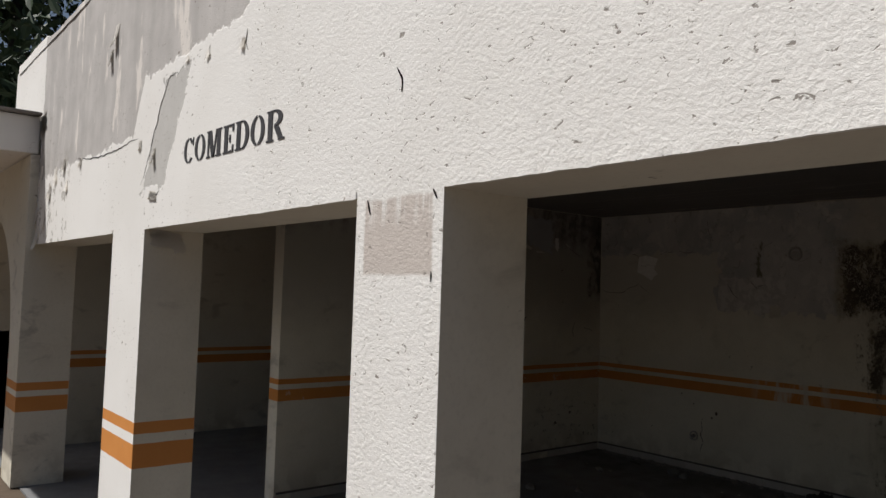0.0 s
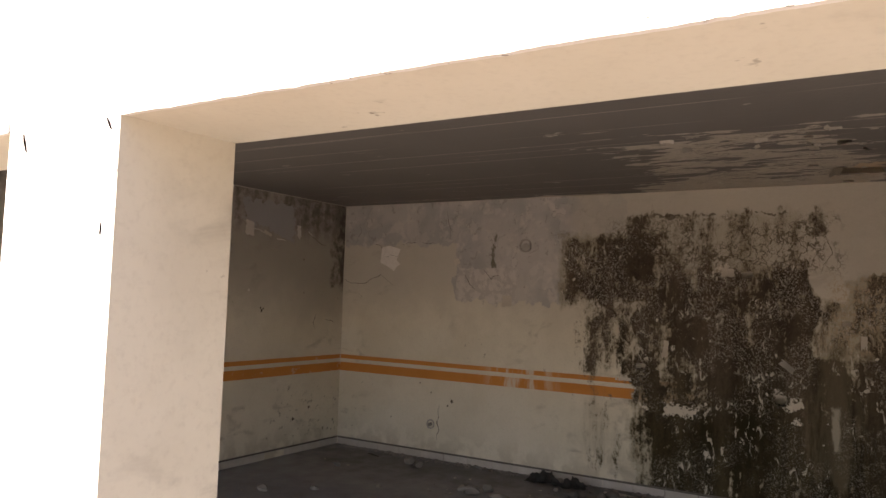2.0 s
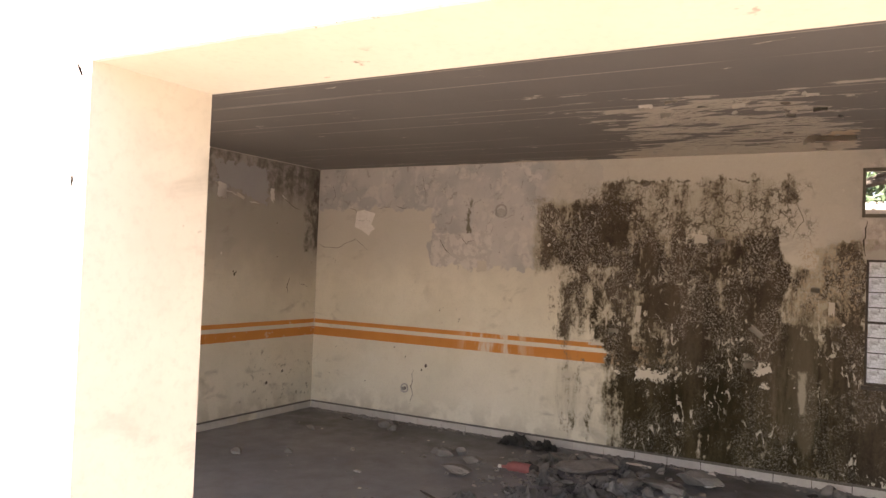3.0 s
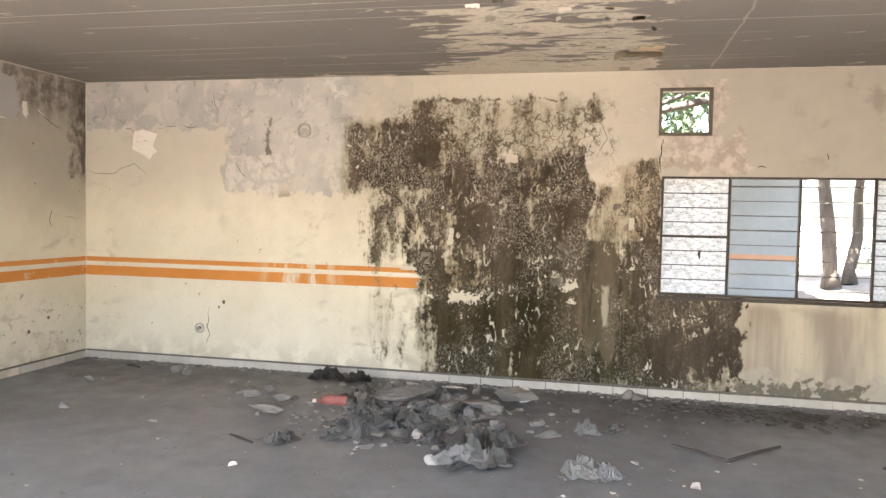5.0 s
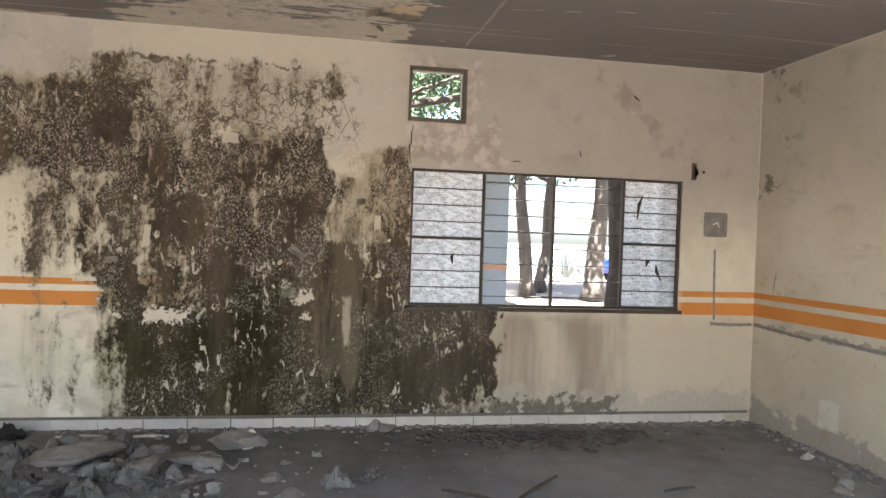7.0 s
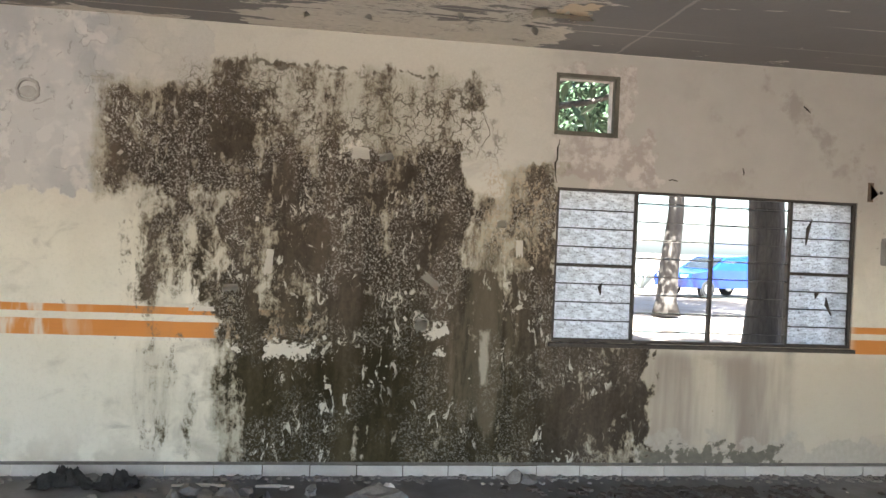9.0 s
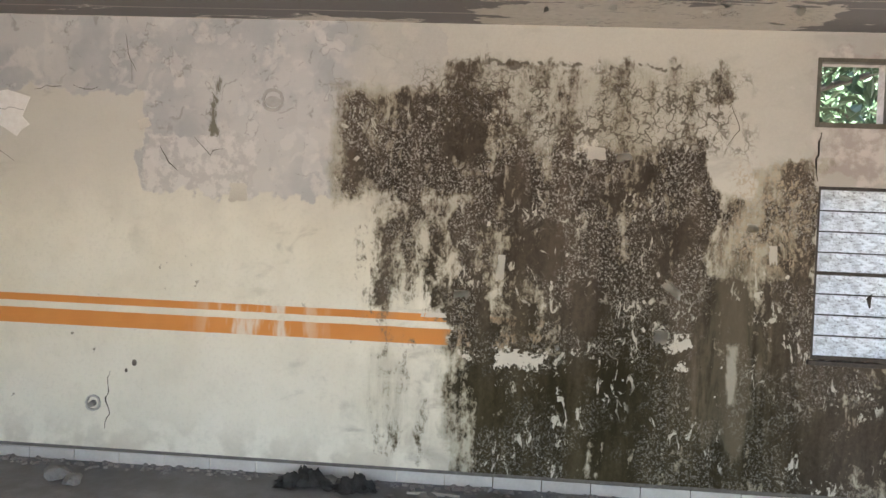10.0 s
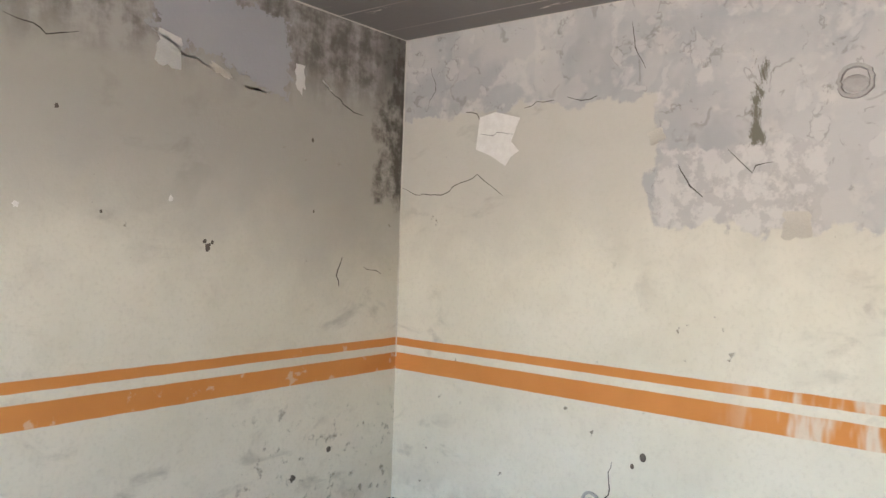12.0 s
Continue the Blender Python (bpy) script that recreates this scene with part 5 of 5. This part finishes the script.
def slab(name, x, y, rz, sx, sy, sz, tilt, label, seed, mat=M_ROCK):
    bm = chunk(seed + 80, sx * 1.2, sy * 1.2, sz * 1.2, 3, 0.75)
    ob = part(name, bm, mat)
    ob.matrix_world = pose(x, y, 0.0, 0, 0, rz) @ pose(0, 0, abs(math.sin(radians(tilt))) * sx * 0.3, 0, tilt, 0)
    return tagged(ob, label, "rubble", "rubble on the floor")


slab("plaster_slab", 7.45, 2.94, 15, 0.24, 0.36, 0.10, 8, "broken plaster slab among the rubbish", 1)
slab("plaster_slab", 6.82, 3.78, -10, 0.20, 0.30, 0.07, 6, "flat broken plaster slab on the bare floor", 2)
slab("plaster_slab", 7.64, 2.05, 30, 0.20, 0.30, 0.12, 14, "upright broken wall piece among the rubbish", 3)
slab("plaster_slab", 7.40, 2.32, -30, 0.20, 0.28, 0.06, 10, "broken plaster piece beside the sack", 4)
slab("plaster_slab", 7.20, 2.50, 60, 0.18, 0.22, 0.08, 12, "broken plaster piece beside the sack", 5)
slab("white_chip", 7.68, 1.98, 45, 0.06, 0.08, 0.10, 10, "small white plaster chip on a slab", 6, M_WHITE)

rnd = random.Random(11)
for i, (x, y, s, mt) in enumerate(((6.05, 2.36, 0.09, M_CHIP), (6.56, 2.75, 0.08, M_CHIP), (6.50, 2.57, 0.10, M_CHIP), (6.38, 1.16, 0.05, M_CHIP), (6.04, 0.85, 0.06, M_CHIP), (6.60, 2.02, 0.10, M_CHIP),
                                   (7.24, 4.15, 0.14, M_ROCK), (7.35, 4.05, 0.12, M_ROCK), (7.28, 4.25, 0.10, M_ROCK), (7.84, 5.19, 0.14, M_ROCK), (7.78, 5.05, 0.10, M_ROCK), (8.10, 1.17, 0.12, M_MORTAR), (8.04, 1.10, 0.09, M_MORTAR),
                                   (6.54, -1.31, 0.12, M_ROCK), (6.48, -1.22, 0.09, M_ROCK), (6.66, -1.40, 0.09, M_ROCK), (7.21, -1.57, 0.08, M_CHIP), (6.80, -1.50, 0.10, M_ROCK), (7.6, 3.3, 0.13, M_ROCK), (7.75, 3.15, 0.10, M_ROCK),
                                   (7.3, 3.25, 0.15, M_ROCK), (7.1, 3.1, 0.12, M_ROCK), (6.95, 3.0, 0.10, M_ROCK), (7.55, 2.6, 0.11, M_ROCK), (7.8, 2.75, 0.10, M_ROCK), (6.3, 2.4, 0.07, M_ROCK), (5.68, 3.48, 0.06, M_WHITE), (6.9, 4.9, 0.05, M_CHIP),
                                   (7.9, 2.4, 0.08, M_ROCK), (7.35, 1.75, 0.05, M_ROCK), (6.2, 5.6, 0.10, M_ROCK), (6.5, 5.3, 0.08, M_ROCK), (7.3, 5.7, 0.09, M_ROCK), (6.35, 4.45, 0.05, M_CHIP))):
    ob = part("plaster_lump", chunk(i + 1, s, s * rnd.uniform(0.8, 1.5), s * rnd.uniform(0.45, 0.8), 2 if s > 0.09 else 1, 0.7), mt)
    ob.matrix_world = pose(x, y, 0, 0, 0, rnd.uniform(0, 360))
    tagged(ob, "pale broken lump of plaster on the floor" if mt in (M_WHITE, M_CHIP) else "grey broken lump of plaster on the floor", "rubble", "rubble on the floor")

for i in range(46):
    x, y = rnd.gauss(7.2, 0.45), rnd.gauss(2.95, 0.62)
    if not (5.9 < x < 8.1 and 1.6 < y < 4.6):
        continue
    s = rnd.uniform(0.05, 0.15)
    mt = rnd.choice((M_ROCK, M_ROCK, M_MORTAR, M_PAPER))
    ob = part("plaster_lump", chunk(i + 60, s, s * rnd.uniform(0.7, 1.6), s * rnd.uniform(0.3, 0.7), 2, 0.8), mt)
    ob.matrix_world = pose(x, y, 0, 0, 0, rnd.uniform(0, 360))
    tagged(ob, "dusty grey lump of fallen plaster", "rubble", "rubble on the floor")
for i in range(16):
    x, y = rnd.gauss(6.9, 0.4), rnd.gauss(2.75, 0.55)
    ob = part("paper_scrap", crumpled(40 + i, rnd.uniform(0.15, 0.34), rnd.uniform(0.12, 0.28), rnd.uniform(0.06, 0.15), 14), rnd.choice((M_PAPER, M_PAPER, M_PLASTIC, M_RAG)))
    ob.matrix_world = pose(x, y, 0, 0, 0, rnd.uniform(0, 360))
    tagged(ob, "crumpled dusty scrap of grey sacking", "scrap", "scraps on the floor")
for x, y, rz, l in ((6.14, 3.66, 60, 0.26), (7.98, 3.05, 88, 0.3), (7.96, 2.62, 85, 0.22), (7.9, 5.7, 70, 0.2), (6.7, -0.4, 100, 0.2), (7.0, 2.2, 130, 0.2)):
    bm = bmesh.new()
    tube(bm, [(-l / 2, 0, 0.012), (0, 0.015, 0.02), (l / 2, 0, 0.01)], [0.008, 0.011, 0.007], 6)
    ob = part("wood_splinter", bm, M_WOOD if y > 3.2 or y < 2.3 else M_FLAKE)
    ob.matrix_world = pose(x, y, 0, 0, 0, rz)
    tagged(ob, "thin broken stick lying on the floor", "stick", "sticks on the floor")


def scatter(name, label, mat, n, place, smin, smax, flat, seed):
    rnd = random.Random(seed)
    verts, faces = [], []
    for _ in range(n):
        x, y = place(rnd)
        s = rnd.uniform(smin, smax) * rnd.uniform(0.5, 1)
        a = rnd.uniform(0, 6.28)
        b = len(verts)
        k = rnd.randrange(4, 6)
        tip = rnd.uniform(-0.3, 0.3)
        for lvl in (0, 1):
            for q in range(k):
                t = a + 6.283 * q / k
                r = s * (1 - 0.25 * lvl) * (0.7 + 0.5 * abs(math.sin(q * 2.3 + a)))
                verts.append((x + math.cos(t) * r * (1 + tip), y + math.sin(t) * r, 0.001 + lvl * s * flat * (0.7 + 0.6 * math.sin(t + a) ** 2)))
        faces.append([b + k + q for q in range(k)])
        for q in range(k):
            faces.append([b + q, b + (q + 1) % k, b + k + (q + 1) % k, b + k + q])
    me = bpy.data.meshes.new(name)
    me.from_pydata(verts, [], faces)
    me.materials.append(mat)
    return tagged(new(name, me), label, "debris", kind="stuff")


scatter("plaster_crumbs", "fine plaster crumbs strewn over the floor", M_ROCK, 320, lambda r: (r.triangular(3.2, 8.15, 7.4), r.triangular(-1.7, 6.3, 2.8)), 0.004, 0.016, 0.5, 3)
scatter("pale_crumbs", "pale paint chips strewn over the floor", M_FLAKE, 70, lambda r: (r.triangular(4.0, 8.17, 7.6), r.triangular(-1.7, 6.3, 2.4)), 0.005, 0.02, 0.25, 4)
scatter("rubble_bed", "bed of broken plaster between the sacks", M_ROCK, 300, lambda r: (r.gauss(7.15, 0.42), r.gauss(2.85, 0.5)), 0.012, 0.045, 0.5, 5)
scatter("wall_foot_dirt", "dirt fallen along the foot of the wall", M_MORTAR, 650, lambda r: (8.17 - abs(r.gauss(0, 0.06)), r.uniform(-1.75, 6.35)), 0.008, 0.03, 0.5, 6)
scatter("side_wall_dirt", "plaster dirt along the foot of the side wall", M_ROCK, 450, lambda r: (r.uniform(3.0, 8.1), RY + 0.01 + abs(r.gauss(0, 0.10))), 0.008, 0.035, 0.6, 7)
scatter("leaf_litter", "dark dry leaves swept under the window", M_DRY, 380, lambda r: (7.95 - abs(r.gauss(0, 0.16)), r.gauss(0.05, 0.42)), 0.015, 0.05, 0.35, 8)


# ---- outside ----
def leaf_crown(name, seed, blobs, n, size, parent, mat):
    """Leaves strewn through overlapping clumps."""
    rnd = random.Random(seed)
    verts, faces = [], []
    for _ in range(n):
        cx, cy, cz, r = rnd.choice(blobs)
        d = Vector((rnd.gauss(0, 1), rnd.gauss(0, 1), rnd.gauss(0, 0.75))).normalized() * (r * rnd.random() ** 0.45)
        p = Vector((cx, cy, cz)) + d
        if 2.0 < parent.location.y + p.y < 9.0 and parent.location.x + p.x < 8.75 or parent.location.x + p.x < 8.75 and abs(parent.location.y + p.y) < 4:
            continue
        q = Euler((rnd.uniform(0, 6.3), rnd.uniform(-0.9, 0.9), rnd.uniform(0, 6.3))).to_matrix()
        s = size * rnd.uniform(0.6, 1.4)
        b = len(verts)
        for u in ((0, -0.5, 0), (0.2, -0.1, 0.05), (0.16, 0.25, 0.02), (0, 0.55, -0.08), (-0.16, 0.25, 0.02), (-0.2, -0.1, 0.05)):
            verts.append(p + q @ (Vector(u) * s))
        faces += [(b, b + 1, b + 2, b + 3), (b, b + 3, b + 4, b + 5)]
    me = bpy.data.meshes.new(name)
    me.from_pydata([tuple(v) for v in verts], [], faces)
    me.materials.append(mat)
    ob = new(name, me)
    ob.parent = parent
    return ob


def tree(x, y, z, seed, height, r, spread, leaves, size, lean=(0, 0), label="tall leafy tree with a grey trunk", low=0.45):
    rnd = random.Random(seed)
    t = thing("tree", pose(x, y, z), label, "tree", "trees behind the building")
    bm = bmesh.new()
    pts = [(lean[0] * k + 0.06 * rnd.uniform(-1, 1), lean[1] * k + 0.06 * rnd.uniform(-1, 1), height * k * 0.75) for k in (0, 0.06, 0.2, 0.4, 0.6, 0.8, 1.0)]
    tube(bm, pts, [r * k for k in (1.5, 1.1, 1.0, 0.9, 0.75, 0.55, 0.3)], 12, 0.25)
    part("trunk", bm, M_BARK, t, smooth=True)
    blobs = []
    for i in range(7):
        k = low + (1 - low) * i / 7
        base = Vector(pts[0]).lerp(Vector(pts[-1]), k)
        a = i * 2.4 + rnd.uniform(-0.4, 0.4)
        end = base + Vector((math.cos(a) * spread, math.sin(a) * spread, height * 0.16 * rnd.uniform(0.5, 1.4)))
        if x > BX and x + end.x < 8.9:
            end.x = 8.9 - x
        mid = base.lerp(end, 0.5) + Vector((0, 0, 0.15 * rnd.uniform(-1, 1)))
        bm = bmesh.new()
        tube(bm, [base, mid, end], [r * 0.5, r * 0.3, r * 0.1], 8, 0.2)
        part("limb", bm, M_BARK, t, smooth=True)
        blobs += [(*end, spread * 0.5), (*mid.lerp(end, 0.5), spread * 0.36)]
    blobs.append((*pts[-1], spread * 0.6))
    leaf_crown("crown", seed, blobs, leaves, size, t, M_LEAF)
    return t


tree(9.3, -1.15, 0.0, 3, 7.5, 0.15, 2.7, 9000, 0.2, (0.03, -0.05), "dark tree trunk close outside the window", 0.6)
tree(20.4, -3.65, 0, 4, 8.0, 0.15, 2.6, 9000, 0.2, (0.2, 0.3), low=0.5)
tree(22.0, -4.58, 0, 14, 7.5, 0.13, 2.4, 6000, 0.2, (-0.1, -0.3), low=0.52)
tree(19.6, -5.15, 0, 5, 8.0, 0.21, 2.8, 9000, 0.2, (-0.1, -0.1), low=0.5)
broad = tree(13.0, 4.6, 0.0, 6, 7.0, 0.30, 3.2, 12000, 0.20, (-0.3, -0.5), "broad leafy tree with low spreading limbs", 0.35)
bm = bmesh.new()
tube(bm, [(0, 0, 2.0), (-0.35, -2.6, 2.75), (-0.5, -4.4, 3.12), (-0.6, -5.2, 3.25), (-0.7, -6.6, 3.7)], [0.12, 0.07, 0.05, 0.04, 0.02], 9, 0.25)
tube(bm, [(-0.45, -3.6, 2.98), (-0.5, -4.5, 3.35), (-0.45, -5.5, 3.75)], [0.035, 0.025, 0.012], 8, 0.2)
part("limb", bm, M_BARK, broad, smooth=True)
tree(27.0, -1.0, 0, 7, 8.0, 0.30, 3.0, 4000, 0.28)
tree(3.6, 17.0, 0.0, 8, 9.5, 0.30, 3.0, 12000, 0.26, (0, 0), "dense dark tree rising behind the parapet", 0.4)
tree(0.9, 20.0, 0.0, 9, 11.0, 0.35, 3.6, 9000, 0.28, (0, 0), "dense dark tree rising behind the parapet", 0.4)

shrub = thing("agave", pose(30.5, -8.35, -0.03), "grey-green spiky agave clump", "plant")
rnd = random.Random(21)
for i in range(18):
    a, l = i * 2.4, rnd.uniform(0.7, 1.2)
    up = rnd.uniform(0.5, 1.3)
    bm = bmesh.new()
    tube(bm, [(0, 0, 0), (math.cos(a) * l * 0.35, math.sin(a) * l * 0.35, up * 0.6), (math.cos(a) * l * 0.7, math.sin(a) * l * 0.7, up)], [0.07, 0.08, 0.01], 5)
    part("leaf", bm, grainy("agave_leaf", (0.13, 0.16, 0.165), (0.18, 0.21, 0.215), 5, 0.6) if i == 0 else bpy.data.materials["agave_leaf"], shrub)
copy_thing(shrub, pose(31.5, -9.5, -0.03, 0, 0, 60))
copy_thing(shrub, pose(29.5, -7.1, -0.03, 0, 0, 130))

annex = thing("blue_annex", pose(0, 0, 0), "low pale blue outbuilding with an orange stripe", "building")
part("wall", box_bm(15.4, 18.0, -1.78, 4.0, -0.03, 2.7), M_BLUE, annex)
part("stripe", box_bm(15.395, 15.5, -1.785, 4.0, 0.83, 0.93), grainy("faded_orange_paint", (0.30, 0.17, 0.10), (0.25, 0.15, 0.10), 6), annex)
# unseen deep porch roof and posts, added to keep the blue wall in shade
for y in (-1.6, 1.2, 3.9):
    part("post", box_bm(13.6, 13.75, y - 0.07 + (2.6 if y < 0 else 0), y + 0.07 + (2.6 if y < 0 else 0), -0.03, 2.7), M_CONC, annex)
part("shade_roof", box_bm(13.5, 18.2, -1.9, 4.2, 2.7, 2.82, bevel=0.02), M_CONC, annex)


def car(m):
    t = thing("car", m, "bright blue hatchback parked on the bare ground", "car")
    side = [(-2.05, 0.35), (-2.08, 0.62), (-1.95, 0.82), (-1.0, 0.95), (-0.35, 1.38), (0.75, 1.46), (1.55, 1.34), (1.95, 0.95), (2.02, 0.6), (1.98, 0.35)]
    bm = bmesh.new()
    rows = []
    for w, k in ((-0.84, 0.0), (-0.80, 1.0), (0.80, 1.0), (0.84, 0.0)):
        rows.append([bm.verts.new((x, w if z < 0.96 else w * 0.82, z if k else z * 0.995)) for x, z in side])
    n = len(side)
    for a, b in zip(rows, rows[1:]):
        for i in range(n):
            bm.faces.new((a[i], a[(i + 1) % n], b[(i + 1) % n], b[i]))
    bm.faces.new(rows[0])
    bm.faces.new(reversed(rows[-1]))
    bmesh.ops.recalc_face_normals(bm, faces=bm.faces)
    part("body", bm, M_CAR, t)
    for s in (-1, 1):
        bm = bmesh.new()
        f = bm.faces.new([bm.verts.new((x, s * 0.80 if z < 1.0 else s * 0.712, z)) for x, z in ((-0.85, 0.99), (-0.32, 1.33), (0.7, 1.40), (1.35, 1.30), (1.6, 1.0))])
        bmesh.ops.solidify(bm, geom=[f], thickness=0.03)
        part("side_window", bm, M_CARGLASS, t)
    bm = bmesh.new()
    f = bm.faces.new([bm.verts.new(p) for p in ((-0.99, -0.66, 0.975), (-0.99, 0.66, 0.975), (-0.40, 0.60, 1.36), (-0.40, -0.60, 1.36))])
    bmesh.ops.solidify(bm, geom=[f], thickness=0.04)
    part("windscreen", bm, M_CARGLASS, t)
    for x in (-1.28, 1.25):
        for s in (-0.80, 0.80):
            wheel = new("wheel")
            wheel.parent = t
            bm = bmesh.new()
            bmesh.ops.create_cone(bm, cap_ends=True, segments=24, radius1=0.32, radius2=0.32, depth=0.2)
            bmesh.ops.rotate(bm, verts=bm.verts, matrix=Matrix.Rotation(radians(90), 3, "X"))
            bmesh.ops.bevel(bm, geom=[e for e in bm.edges if e.calc_length() < 0.1], offset=0.03, segments=2, affect="EDGES")
            tyre = part("tyre", bm, M_TYRE, wheel)
            bm = bmesh.new()
            bmesh.ops.create_cone(bm, cap_ends=True, segments=10, radius1=0.21, radius2=0.17, depth=0.22)
            bmesh.ops.rotate(bm, verts=bm.verts, matrix=Matrix.Rotation(radians(90), 3, "X"))
            part("rim", bm, M_RIM, wheel)
            wheel.matrix_basis = pose(x, s * 0.95, 0.32)
    for s in (-0.55, 0.55):
        part("headlight", box_bm(-2.10, -1.93, s - 0.14, s + 0.14, 0.66, 0.78, bevel=0.03), M_RIM, t)
    for s in (-0.60, 0.60):
        part("tail_light", box_bm(1.93, 2.02, s - 0.12, s + 0.12, 0.72, 0.92, bevel=0.02), M_RED, t)
    return t


car(pose(27.6, -10.6, -0.03, 0, 0, -72))
